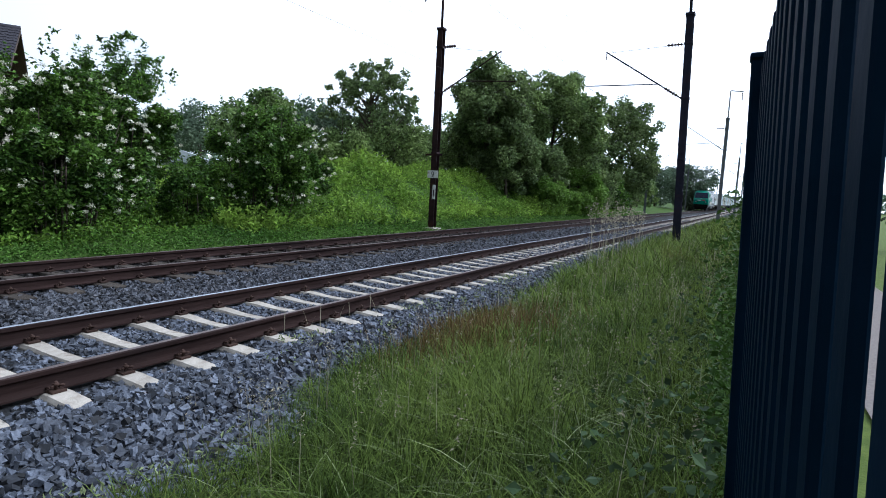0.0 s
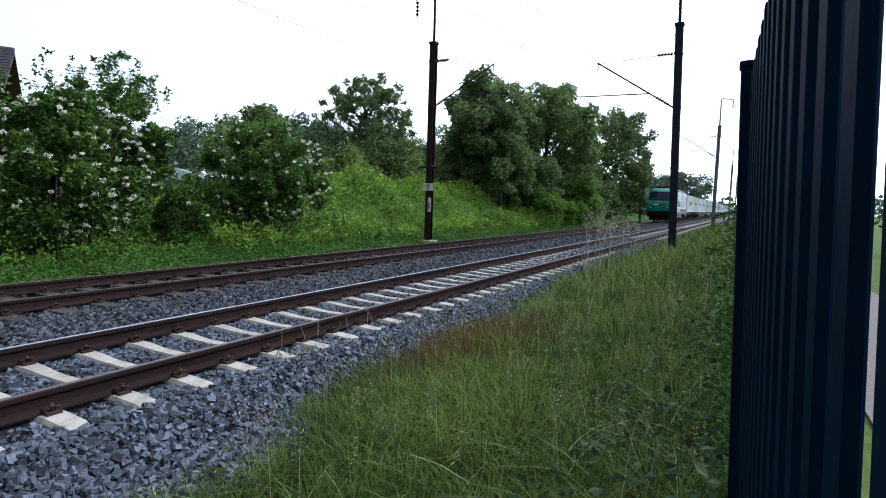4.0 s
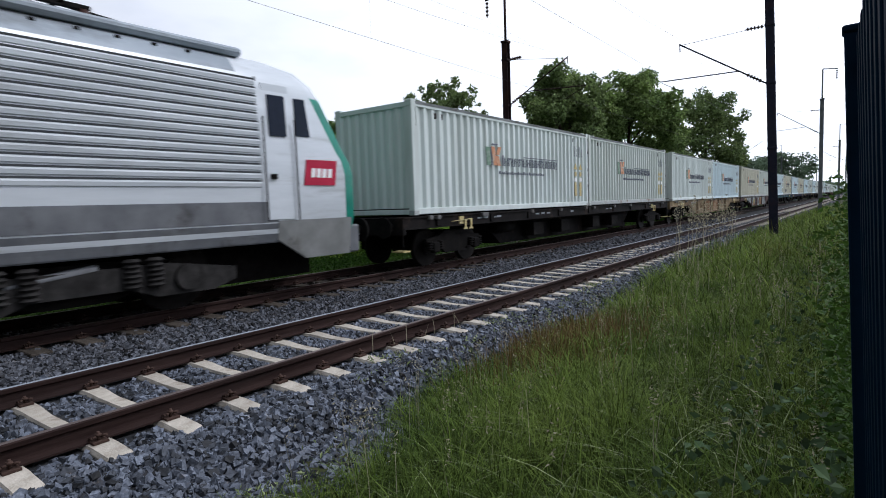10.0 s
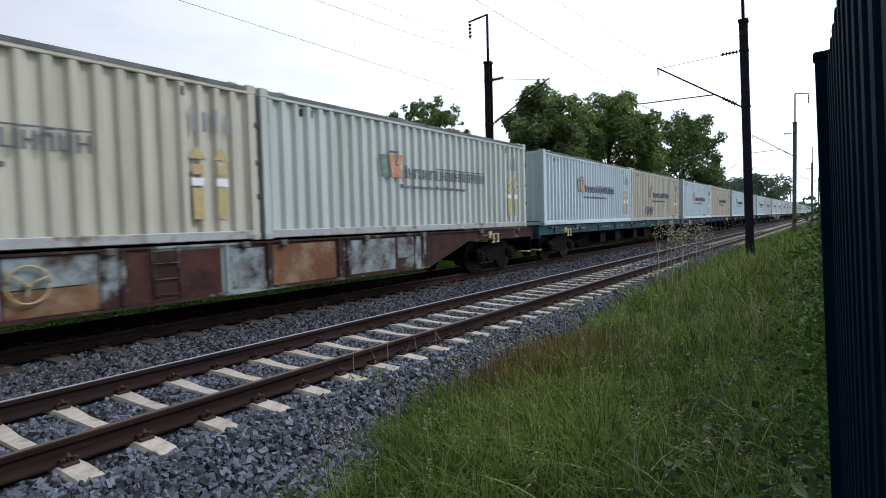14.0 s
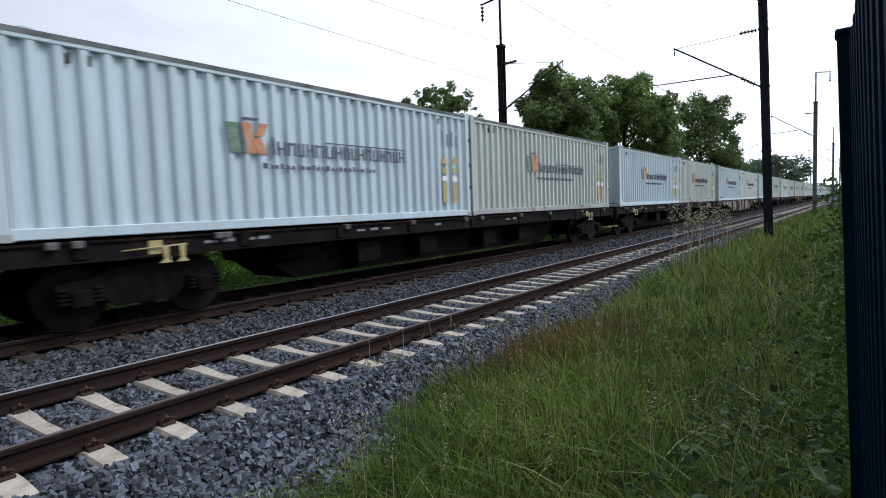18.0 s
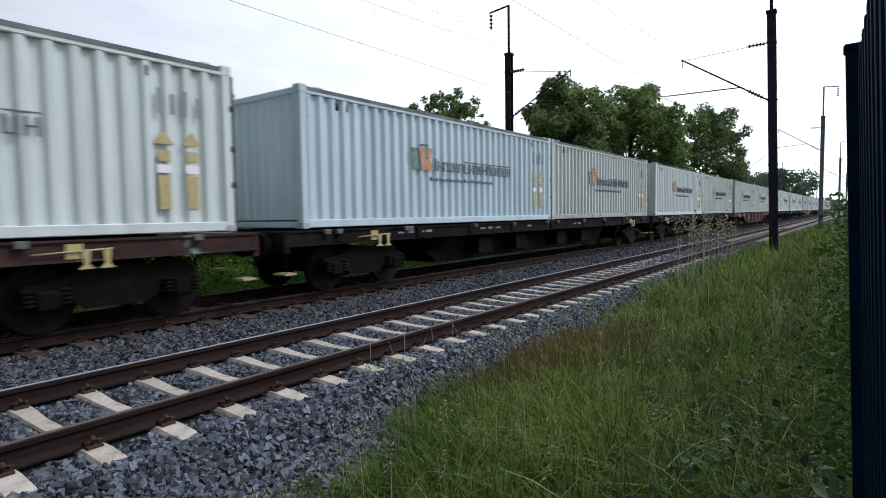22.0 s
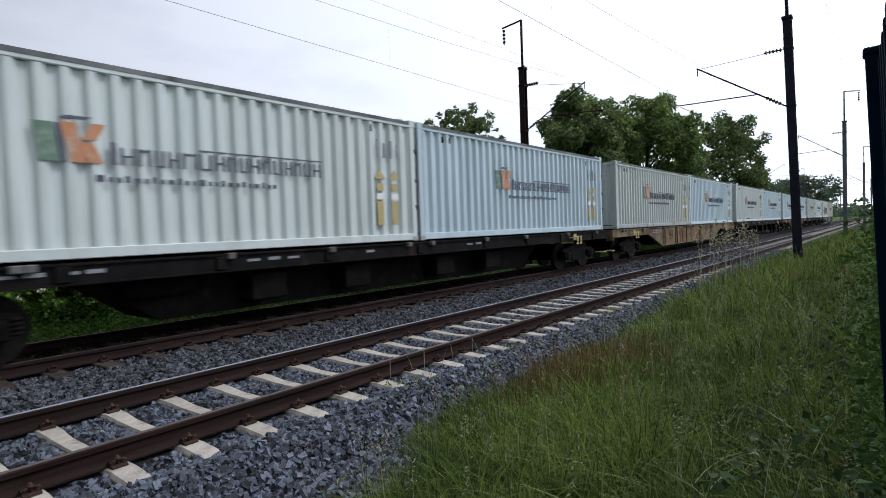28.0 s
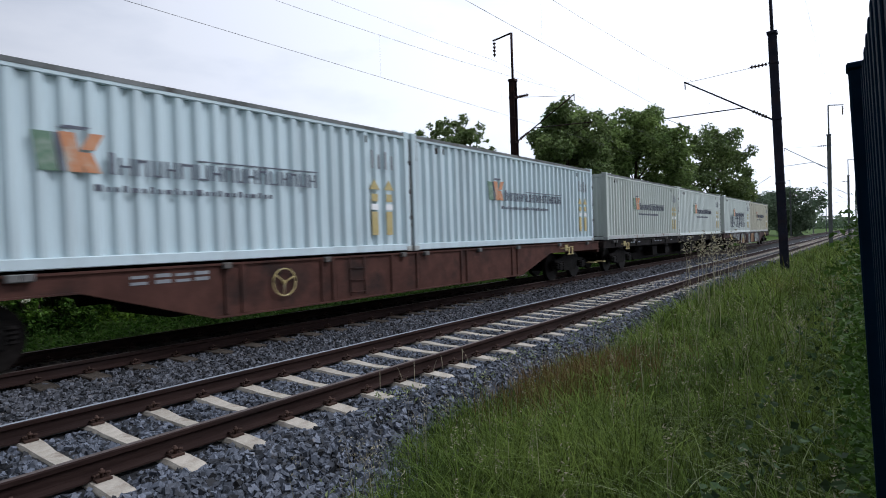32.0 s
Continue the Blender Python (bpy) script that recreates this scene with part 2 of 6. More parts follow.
M["loco_cream"] = shade("loco_cream", 0.45, colors=((0.52, 0.50, 0.38), (0.62, 0.60, 0.47)), scale=2, dirt=(0.36, 0.34, 0.27), dirt_scale=1.0)
M["loco_grime"] = shade("loco_grime", 0.8, colors=((0.014, 0.0135, 0.013), (0.036, 0.034, 0.033)), scale=5, bump=0.2, dirt=(0.010, 0.009, 0.0085), dirt_scale=2)
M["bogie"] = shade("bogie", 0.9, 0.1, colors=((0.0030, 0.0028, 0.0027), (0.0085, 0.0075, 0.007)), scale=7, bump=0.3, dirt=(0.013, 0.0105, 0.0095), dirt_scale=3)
M["wheel"] = shade("wheel", 0.65, 0.4, colors=((0.008, 0.007, 0.0065), (0.020, 0.017, 0.016)), scale=10)
M["red_mark"] = shade("red_mark", 0.5, colors=((0.34, 0.018, 0.045), (0.42, 0.026, 0.06)), scale=4)
M["white_mark"] = shade("white_mark", 0.5, colors=((0.74, 0.75, 0.75), (0.82, 0.82, 0.82)), scale=8)
M["dark_glass"] = shade("dark_glass", 0.1, colors=((0.005, 0.0095, 0.021), (0.010, 0.0155, 0.031)), scale=2, spec=0.12)
M["lamp_glass"] = shade("lamp_glass", 0.1, colors=((0.32, 0.34, 0.35), (0.45, 0.46, 0.46)), scale=4, spec=0.6)
for key, a, b_, d in (("box_white", (0.56, 0.62, 0.605), (0.64, 0.695, 0.675), (0.46, 0.50, 0.47)), ("box_grey", (0.475, 0.525, 0.495), (0.55, 0.60, 0.565), (0.39, 0.42, 0.385)),
                      ("box_cream", (0.47, 0.465, 0.38), (0.54, 0.53, 0.435), (0.36, 0.34, 0.27)), ("box_blue", (0.50, 0.605, 0.645), (0.565, 0.675, 0.715), (0.43, 0.505, 0.535))):
    M[key] = shade(key, 0.5, colors=(a, b_), scale=3.5, stretch=(1, 1, 0.12), dirt=d, dirt_scale=1.5, dirt_range=(0.48, 0.72), bump=0.04, bump_scale=6)
M["box_roof"] = shade("box_roof", 0.7, colors=((0.10, 0.11, 0.11), (0.2, 0.21, 0.21)), scale=2, dirt=(0.06, 0.05, 0.04))
M["box_iron"] = shade("box_iron", 0.7, 0.2, colors=((0.05, 0.05, 0.055), (0.10, 0.095, 0.09)), scale=6, dirt=(0.08, 0.045, 0.03), dirt_scale=3)
M["box_steel"] = shade("box_steel", 0.6, 0.2, colors=((0.35, 0.37, 0.37), (0.45, 0.47, 0.46)), scale=4, dirt=(0.18, 0.12, 0.08), dirt_scale=3)
M["lock_steel"] = shade("lock_steel", 0.7, 0.2, colors=((0.10, 0.10, 0.10), (0.20, 0.20, 0.195)), scale=8, dirt=(0.07, 0.045, 0.03), dirt_scale=4)
M["yellow"] = shade("yellow", 0.6, colors=((0.42, 0.34, 0.15), (0.50, 0.42, 0.21)), scale=8, dirt=(0.42, 0.39, 0.27), dirt_scale=4)
M["orange"] = shade("orange", 0.55, colors=((0.48, 0.22, 0.115), (0.55, 0.28, 0.16)), scale=6, dirt=(0.46, 0.40, 0.33), dirt_scale=3)
M["mark_green"] = shade("mark_green", 0.55, colors=((0.12, 0.20, 0.14), (0.17, 0.26, 0.19)), scale=6, dirt=(0.30, 0.34, 0.30), dirt_scale=3)
M["mark_grey"] = shade("mark_grey", 0.6, colors=((0.09, 0.10, 0.13), (0.14, 0.15, 0.18)), scale=6)
M["wagon_tan"] = shade("wagon_tan", 0.75, colors=((0.165, 0.122, 0.068), (0.25, 0.19, 0.11)), scale=3, dirt=(0.06, 0.038, 0.024), dirt_scale=0.9, dirt_range=(0.42, 0.62), bump=0.15)
M["wagon_red"] = shade("wagon_red", 0.8, colors=((0.055, 0.026, 0.021), (0.09, 0.042, 0.033)), scale=3, dirt=(0.03, 0.02, 0.018), dirt_scale=1.2, bump=0.15)
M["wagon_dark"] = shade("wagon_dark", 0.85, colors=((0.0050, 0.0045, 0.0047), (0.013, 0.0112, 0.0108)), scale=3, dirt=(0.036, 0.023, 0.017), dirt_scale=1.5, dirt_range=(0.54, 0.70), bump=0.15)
M["wagon_teal"] = shade("wagon_teal", 0.7, colors=((0.015, 0.05, 0.06), (0.03, 0.085, 0.10)), scale=3, dirt=(0.03, 0.022, 0.02), dirt_scale=0.9, bump=0.15)
M["wagon_blue"] = shade("wagon_blue", 0.65, colors=((0.006, 0.010, 0.032), (0.012, 0.019, 0.052)), scale=3, dirt=(0.022, 0.022, 0.028), dirt_scale=1.5, bump=0.1)
M["wagon_rust"] = shade("wagon_rust", 0.8, colors=((0.11, 0.055, 0.028), (0.20, 0.105, 0.055)), scale=2.2, dirt=(0.26, 0.20, 0.13), dirt_scale=1.3, dirt_range=(0.50, 0.66), bump=0.15)
M["graffiti"] = shade("graffiti", 0.75, colors=((0.030, 0.018, 0.017), (0.062, 0.034, 0.029)), scale=2.5, dirt=(0.27, 0.31, 0.31), dirt_scale=0.55, dirt_range=(0.54, 0.60))
M["graffiti_pale"] = shade("graffiti_pale", 0.7, colors=((0.20, 0.25, 0.26), (0.32, 0.37, 0.37)), scale=5, dirt=(0.06, 0.04, 0.032), dirt_scale=2.2, dirt_range=(0.42, 0.62))
M["roof_tile"] = shade("roof_tile", 0.75, colors=((0.026, 0.025, 0.032), (0.062, 0.058, 0.068)), scale=3, obj=0.3, island=0.25)
M["plaster"] = shade("plaster", 0.9, colors=((0.304, 0.272, 0.224), (0.368, 0.336, 0.28)), scale=3, bump=0.2, dirt=(0.224, 0.2, 0.16))
M["brown_wood"] = shade("brown_wood", 0.7, colors=((0.05, 0.03, 0.025), (0.09, 0.06, 0.045)), scale=6, stretch=(1, 4, 1))
M["blue_plastic"] = shade("blue_plastic", 0.4, colors=((0.06, 0.24, 0.62), (0.09, 0.30, 0.70)), scale=3)
M["shed_sheet"] = shade("shed_sheet", 0.55, colors=((0.52, 0.57, 0.61), (0.62, 0.67, 0.71)), scale=3, dirt=(0.40, 0.43, 0.45), dirt_scale=1.5)


# ---- building tools ----
RNG = np.random.default_rng(7)


def finish(name, me, material, parent, label):
    for mat in (material if isinstance(material, (list, tuple)) else [material]):
        me.materials.append(M[mat])
    ob = new(name, me)
    if parent:
        ob.parent = parent
    if label:
        tagged(ob, label)
    return ob


def part(name, bm, material, parent, label=""):
    me = bpy.data.meshes.new(name)
    bm.to_mesh(me)
    bm.free()
    return finish(name, me, material, parent, label)


def share(name, me, parent, m=None, label=""):
    ob = new(name, me)
    ob.parent = parent
    if m is not None:
        ob.matrix_basis = m
    if label:
        tagged(ob, label)
    return ob


def empty(name, m, label, category, group="", kind=""):
    ob = new(name)
    ob.matrix_basis = m
    return tagged(ob, label, category, group, kind)


def box(bm, x0, x1, y0, y1, z0, z1, bevel=0.0, mat=0):
    vs = [bm.verts.new((x, y, z)) for z in (z0, z1) for y in (y0, y1) for x in (x0, x1)]
    fs = [bm.faces.new([vs[i] for i in q]) for q in ((0, 2, 3, 1), (4, 5, 7, 6), (0, 1, 5, 4), (2, 6, 7, 3), (0, 4, 6, 2), (1, 3, 7, 5))]
    for f in fs:
        f.material_index = mat
    if bevel:
        edges = list({e for f in fs for e in f.edges})
        bmesh.ops.bevel(bm, geom=edges, offset=bevel, segments=1, affect="EDGES")
    return fs


def boxm(*a, bevel=0.0):
    bm = bmesh.new()
    box(bm, *a, bevel=bevel)
    return bm


def prism(bm, outline, axis, a, b, mat=0):
    """Extrudes a closed outline of (u, v) along x or y from a to b."""
    def at(u, v, w):
        return (w, u, v) if axis == "x" else (u, w, v)
    lo = [bm.verts.new(at(u, v, a)) for u, v in outline]
    hi = [bm.verts.new(at(u, v, b)) for u, v in outline]
    k = len(outline)
    fs = [bm.faces.new(lo), bm.faces.new(hi[::-1])]
    fs += [bm.faces.new((lo[i], hi[i], hi[(i + 1) % k], lo[(i + 1) % k])) for i in range(k)]
    for f in fs:
        f.material_index = mat
    bmesh.ops.recalc_face_normals(bm, faces=fs)
    return fs


def tube(bm, p, q, r, sides=8, r2=None):
    p, q = Vector(p), Vector(q)
    rot = (q - p).to_track_quat("Z", "Y").to_matrix()
    rings = []
    for c, rad in ((p, r), (q, r if r2 is None else r2)):
        rings.append([bm.verts.new(c + rot @ Vector((rad * math.cos(2 * math.pi * i / sides), rad * math.sin(2 * math.pi * i / sides), 0))) for i in range(sides)])
    fs = [bm.faces.new((rings[0][i], rings[0][(i + 1) % sides], rings[1][(i + 1) % sides], rings[1][i])) for i in range(sides)]
    fs += [bm.faces.new(rings[0][::-1]), bm.faces.new(rings[1])]
    for f in fs[:-2]:
        f.smooth = True
    return fs


def tubem(p, q, r, sides=8, r2=None):
    bm = bmesh.new()
    tube(bm, p, q, r, sides, r2)
    return bm


def sweep(bm, pts, r, sides=5):
    """One continuous tube through a line of points."""
    pts = [Vector(p) for p in pts]
    rings = []
    for i, p in enumerate(pts):
        d = (pts[min(i + 1, len(pts) - 1)] - pts[max(i - 1, 0)]).normalized()
        rot = d.to_track_quat("Z", "Y").to_matrix()
        rings.append([bm.verts.new(p + rot @ Vector((r * math.cos(2 * math.pi * k / sides), r * math.sin(2 * math.pi * k / sides), 0))) for k in range(sides)])
    for a, b in zip(rings, rings[1:]):
        for k in range(sides):
            bm.faces.new((a[k], a[(k + 1) % sides], b[(k + 1) % sides], b[k])).smooth = True
    bm.faces.new(rings[0][::-1])
    bm.faces.new(rings[-1])


def lathe(bm, x, y, prof, sides=10):
    """A turned body on an upright axis from (radius, height) pairs."""
    rings = [[bm.verts.new((x + r * math.cos(2 * math.pi * k / sides), y + r * math.sin(2 * math.pi * k / sides), z)) for k in range(sides)] for r, z in prof]
    for a, b in zip(rings, rings[1:]):
        for k in range(sides):
            bm.faces.new((a[k], a[(k + 1) % sides], b[(k + 1) % sides], b[k]))
    bm.faces.new(rings[0][::-1])
    bm.faces.new(rings[-1])


def disc_y(bm, c, r, x0, x1, sides=20):
    tube(bm, (x0, c[0], c[1]), (x1, c[0], c[1]), r, sides)


def np_mesh(name, verts, faces, mats, parent=None, index=None, smooth=False):
    """A mesh from number arrays; all faces have the same corner count."""
    me = bpy.data.meshes.new(name)
    nv, (nf, k) = len(verts), faces.shape
    me.vertices.add(nv)
    me.vertices.foreach_set("co", np.asarray(verts, np.float32).ravel())
    me.loops.add(nf * k)
    me.loops.foreach_set("vertex_index", faces.astype(np.int32).ravel())
    me.polygons.add(nf)
    me.polygons.foreach_set("loop_start", np.arange(0, nf * k, k, dtype=np.int32))
    if index is not None:
        me.polygons.foreach_set("material_index", index.astype(np.int32))
    me.polygons.foreach_set("use_smooth", np.full(nf, smooth, dtype=bool))
    me.update(calc_edges=True)
    me.validate()
    return finish(name, me, mats, parent, "")


def word(name, text, size, m, material, parent, shear=0.0, thick=0.004, label="", bold=0.0):
    cu = bpy.data.curves.new(name, "FONT")
    cu.body, cu.size, cu.shear, cu.extrude = text, size, shear, thick
    cu.offset = bold
    ob = bpy.data.objects.new(name, cu)
    me = bpy.data.meshes.new_from_object(ob)
    bpy.data.objects.remove(ob)
    me.transform(m)
    return finish(name, me, material, parent, label)


SIDE = Matrix(((0, 0, 1, 0), (1, 0, 0, 0), (0, 1, 0, 0), (0, 0, 0, 1)))     # writes along +y on a wall that faces +x


# ---- the lie of the land ----
def smooth(t):
    t = np.clip(t, 0, 1)
    return t * t * (3 - 2 * t)


def crest(y):
    return np.interp(y, (-60, 12.2, 17.4, 24.3, 37.1, 50.3, 66.4, 88.1, 400), (0.3, 0.3, 1.3, 2.35, 2.35, 1.9, 0.9, 0.4, 0.3))


def ground_z(x, y):
    x, y = np.asarray(x, float), np.asarray(y, float)
    right = np.interp(x, (-4.2, -3.6, -2.6, -1.4, -0.4, 3, 600), (-0.50, -0.45, -0.34, -0.14, 0.0, 0.0, 0.0))
    left = -0.25 + (crest(y) + 0.25) * smooth((-12.6 - x) / 6.5)
    mid = np.full(np.broadcast(x, y).shape, -0.62)
    z = np.where(x > -4.2, right, np.where(x < -12.1, left, mid))
    return z + 0.03 * np.sin(1.7 * x + 0.6 * y) * np.sin(0.9 * y) * (((x > -3) & (x < 0.2)) | (x < -12.9))


gx = np.concatenate([np.linspace(-700, -40, 10)[:-1], np.arange(-40, -12.8, 1.0), np.arange(-12.8, 4, 0.35), np.linspace(4, 700, 12)])
gy = np.concatenate([np.linspace(-300, -10, 8)[:-1], np.arange(-10, 70, 0.8), np.linspace(70, 1500, 24)])
GX, GY = np.meshgrid(gx, gy)
gv = np.stack([GX.ravel(), GY.ravel(), ground_z(GX, GY).ravel()], 1)
cols = len(gx)
ii, jj = np.meshgrid(np.arange(cols - 1), np.arange(len(gy) - 1))
a0 = (jj * cols + ii).ravel()
gf = np.stack([a0, a0 + 1, a0 + cols + 1, a0 + cols], 1)
cx = gv[gf].mean(1)[:, 0]
gi = np.where(cx < -12.1, 1, np.where(cx > 0.2, 2, 0))
ground = np_mesh("ground", gv, gf, ["soil", "bank", "lawn"], index=gi, smooth=True)
tagged(ground, "grassy ground beside the railway with a low bank", "ground", kind="structure")

# the ballast bed under both tracks
bed_profile = ((-12.25, -0.55), (-11.15, -0.24), (-8.3, -0.24), (-7.2, -0.19), (-6.7, -0.215), (-4.0, -0.215), (-3.2, -0.60))
by = np.concatenate([np.arange(-14, 60, 1.0), np.linspace(60, 900, 40)])
bv = np.array([(x, y, z) for y in by for x, z in bed_profile])
k7 = len(bed_profile)
ii, jj = np.meshgrid(np.arange(k7 - 1), np.arange(len(by) - 1))
a0 = (jj * k7 + ii).ravel()
ballast = np_mesh("ballast_bed", bv, np.stack([a0, a0 + 1, a0 + k7 + 1, a0 + k7], 1), "ballast_bed")
tagged(ballast, "crushed stone ballast bed under two tracks, darkened as shade between stones", "ballast", kind="structure")


def bed_z(x):
    return np.maximum(-0.44 + 0.1 * np.clip(x + 3.2, 0, 1), np.interp(x, [p[0] for p in bed_profile], [p[1] for p in bed_profile]))


def stones(name, x, y, z, size, material, label):
    """Broken stones: each a skewed eight-cornered block, turned at random."""
    n = len(x)
    base = np.array([(-1, -1, -1), (1, -1, -1), (1, 1, -1), (-1, 1, -1), (-1, -1, 1), (1, -1, 1), (1, 1, 1), (-1, 1, 1)], float)
    v = np.repeat(base[None], n, 0) * (1 + RNG.uniform(-0.50, 0.22, (n, 8, 3)))
    v *= (size[:, None] * RNG.uniform(0.38, 1.08, (n, 3)))[:, None, :]
    ang = RNG.uniform(0, 2 * math.pi, (n, 3))
    for i, (p, q) in enumerate(((0, 1), (1, 2), (0, 2))):
        c, s = np.cos(ang[:, i])[:, None], np.sin(ang[:, i])[:, None]
        v[:, :, p], v[:, :, q] = v[:, :, p] * c - v[:, :, q] * s, v[:, :, p] * s + v[:, :, q] * c
    v += np.stack([x, y, z], 1)[:, None, :]
    fq = np.array([(0, 3, 2, 1), (4, 5, 6, 7), (0, 1, 5, 4), (2, 3, 7, 6), (0, 4, 7, 3), (1, 2, 6, 5)])
    f = (fq[None] + (np.arange(n) * 8)[:, None, None]).reshape(-1, 4)
    return tagged(np_mesh(name, v.reshape(-1, 3), f, material), label, "ballast", kind="stuff")


def scatter(x0, x1, y0, y1, per_m2, fade=12.0):
    n = int((x1 - x0) * (y1 - y0) * per_m2)
    x, y = RNG.uniform(x0, x1, n), RNG.uniform(y0, y1, n)
    keep = RNG.uniform(0, 1, n) < np.clip((fade / np.maximum(np.hypot(x, y), 0.1)) ** 1.6, 0, 1)
    return x[keep], y[keep]


PITCH, FIRST = 0.551, 1.19
NEAR_X, FAR_X = -5.41, -9.555


def clear_of_rails(x, y, sleepers=True):
    ok = np.ones(len(x), bool)
    for c in (NEAR_X, FAR_X):
        for s in (-0.7525, 0.7525):
            ok &= np.abs(x - c - s) > 0.10
    if sleepers:
        d = np.abs((y - FIRST + PITCH / 2) % PITCH - PITCH / 2)
        ok &= ~((np.abs(x - NEAR_X) < 1.22) & (d < 0.11))
    return ok


for nm, (x0, x1, y0, y1, dens, sz, fade) in {"shoulder": (-4.3, -2.4, -4.0, 30, 1650, 0.034, 7.5), "four_foot": (-6.9, -3.95, -5.0, 34, 1200, 0.029, 9.5),
                                         "six_foot": (-9.1, -6.4, -4.0, 44, 820, 0.032, 13), "far": (-12.2, -8.9, -6.0, 40, 230, 0.038, 16)}.items():
    sx, sy = scatter(x0, x1, y0, y1, dens, fade)
    ok = clear_of_rails(sx, sy)
    sx, sy = sx[ok], sy[ok]
    ss = RNG.uniform(0.55, 1.15, len(sx)) * sz * np.clip(np.hypot(sx, sy) / 14, 1, 1.7)
    inside = np.abs(sx - NEAR_X) < 1.3
    stones("ballast_stones", sx, sy, bed_z(sx) + RNG.uniform(-0.45, 0.95, len(sx)) * ss + np.where(inside, -0.012, 0), ss,
           {"far": "stone_rust", "six_foot": "stone_brown"}.get(nm, "stone"), "loose broken grey ballast stones")

# ---- tracks ----
RAIL = ((-0.075, -0.172), (0.075, -0.172), (0.075, -0.158), (0.014, -0.140), (0.009, -0.125), (0.009, -0.060), (0.034, -0.042), (0.036, -0.010),
        (0.026, 0.0), (-0.026, 0.0), (-0.036, -0.010), (-0.034, -0.042), (-0.009, -0.060), (-0.009, -0.125), (-0.014, -0.140), (-0.075, -0.158))


def rail(parent, x, top="rail_sky_sheen"):
    bm = bmesh.new()
    fs = prism(bm, [(u + x, v) for u, v in RAIL], "y", -16, 900)
    for f in fs:
        if f.normal.z > 0.95 and max(v.co.z for v in f.verts) > -0.001:
            f.material_index = 1
    return part("rail", bm, ["rail_rust", top], parent, "rusty steel rail with a worn top, its sheen set by colour")


def sleeper_mesh():
    """A concrete sleeper with a narrow, lower waist."""
    bm = bmesh.new()
    rings = []
    for x, w, top in ((-1.22, 0.110, -0.205), (-1.18, 0.118, -0.182), (-0.95, 0.122, -0.168), (-0.5, 0.110, -0.172), (-0.22, 0.092, -0.192), (0.22, 0.092, -0.192),
                      (0.5, 0.110, -0.172), (0.95, 0.122, -0.168), (1.18, 0.118, -0.182), (1.22, 0.110, -0.205)):
        rings.append([bm.verts.new((x, s * w * 0.84 * k, z)) for s, k, z in ((-1, 1.08, -0.38), (-1, 1.0, top - 0.03), (-1, 0.82, top), (1, 0.82, top), (1, 1.0, top - 0.03), (1, 1.08, -0.38))])
    for r, q in zip(rings, rings[1:]):
        for i in range(6):
            bm.faces.new((r[i], r[(i + 1) % 6], q[(i + 1) % 6], q[i]))
    bm.faces.new(rings[0])
    bm.faces.new(rings[-1][::-1])
    bmesh.ops.recalc_face_normals(bm, faces=bm.faces)
    me = bpy.data.meshes.new("sleeper")
    bm.to_mesh(me)
    bm.free()
    me.materials.append(M["concrete"])
    return me


def clip_mesh():
    """A spring clip with its bolt and pad, beside the foot of a rail."""
    bm = bmesh.new()
    box(bm, 0.06, 0.155, -0.055, 0.055, -0.168, -0.150)
    tube(bm, (0.105, 0, -0.15), (0.105, 0, -0.085), 0.012, 6)
    tube(bm, (0.105, 0, -0.120), (0.105, 0, -0.100), 0.022, 6)
    for s in (-1, 1):
        tube(bm, (0.055, s * 0.045, -0.140), (0.125, s * 0.050, -0.118), 0.010, 6)
        tube(bm, (0.125, s * 0.050, -0.118), (0.105, s * 0.015, -0.122), 0.010, 6)
    me = bpy.data.meshes.new("rail_clip")
    bm.to_mesh(me)
    bm.free()
    me.materials.append(M["clip"])
    return me


near_track = empty("railway_track", pose(NEAR_X, 0, 0), "railway track with rusty rails on pale concrete sleepers", "track", kind="structure")
far_track = empty("railway_track", pose(FAR_X, 0, 0), "railway track with rusty rails and dark sleepers in ballast", "track", kind="structure")
for tr in (near_track, far_track):
    for s in (-0.7525, 0.7525):
        rail(tr, s, "rail_dull" if tr is far_track or s > 0 else "rail_sky_sheen")
SL, CL = sleeper_mesh(), clip_mesh()
for k in range(-26, 110):
    y = FIRST + PITCH * k
    share("sleeper", SL, near_track, pose(random.uniform(-0.015, 0.015), y, -0.028 if k > 40 else 0, 0, 0, random.uniform(-0.4, 0.4)))
    if -10 < k < 45:
        for s in (-0.7525, 0.7525):
            for flip in (0, 180):
                share("rail_clip", CL, near_track, pose(s, y, 0, 0, 0, flip))
for first, last in ((110, 520),):
    bm = bmesh.new()
    for k in range(first, last):
        y = FIRST + PITCH * k
        box(bm, -1.27, 1.27, y - 0.10, y + 0.10, -0.3, -0.200)
    tagged(part("sleeper_row", bm, "concrete", near_track), kind="stuff")
WS = bpy.data.meshes.new("wood_sleeper")
bm = boxm(-1.28, 1.28, -0.125, 0.125, -0.32, -0.178, bevel=0.012)
bm.to_mesh(WS)
bm.free()
WS.materials.append(M["wood_sleeper"])
for k in range(-24, 90):
    y = 2.6 + 0.62 * k
    share("sleeper", WS, far_track, pose(0, y, 0, 0, 0, random.uniform(-0.5, 0.5)))
    if k < 55:
        for s in (-0.7525, 0.7525):
            share("rail_clip", CL, far_track, pose(s, y, 0))


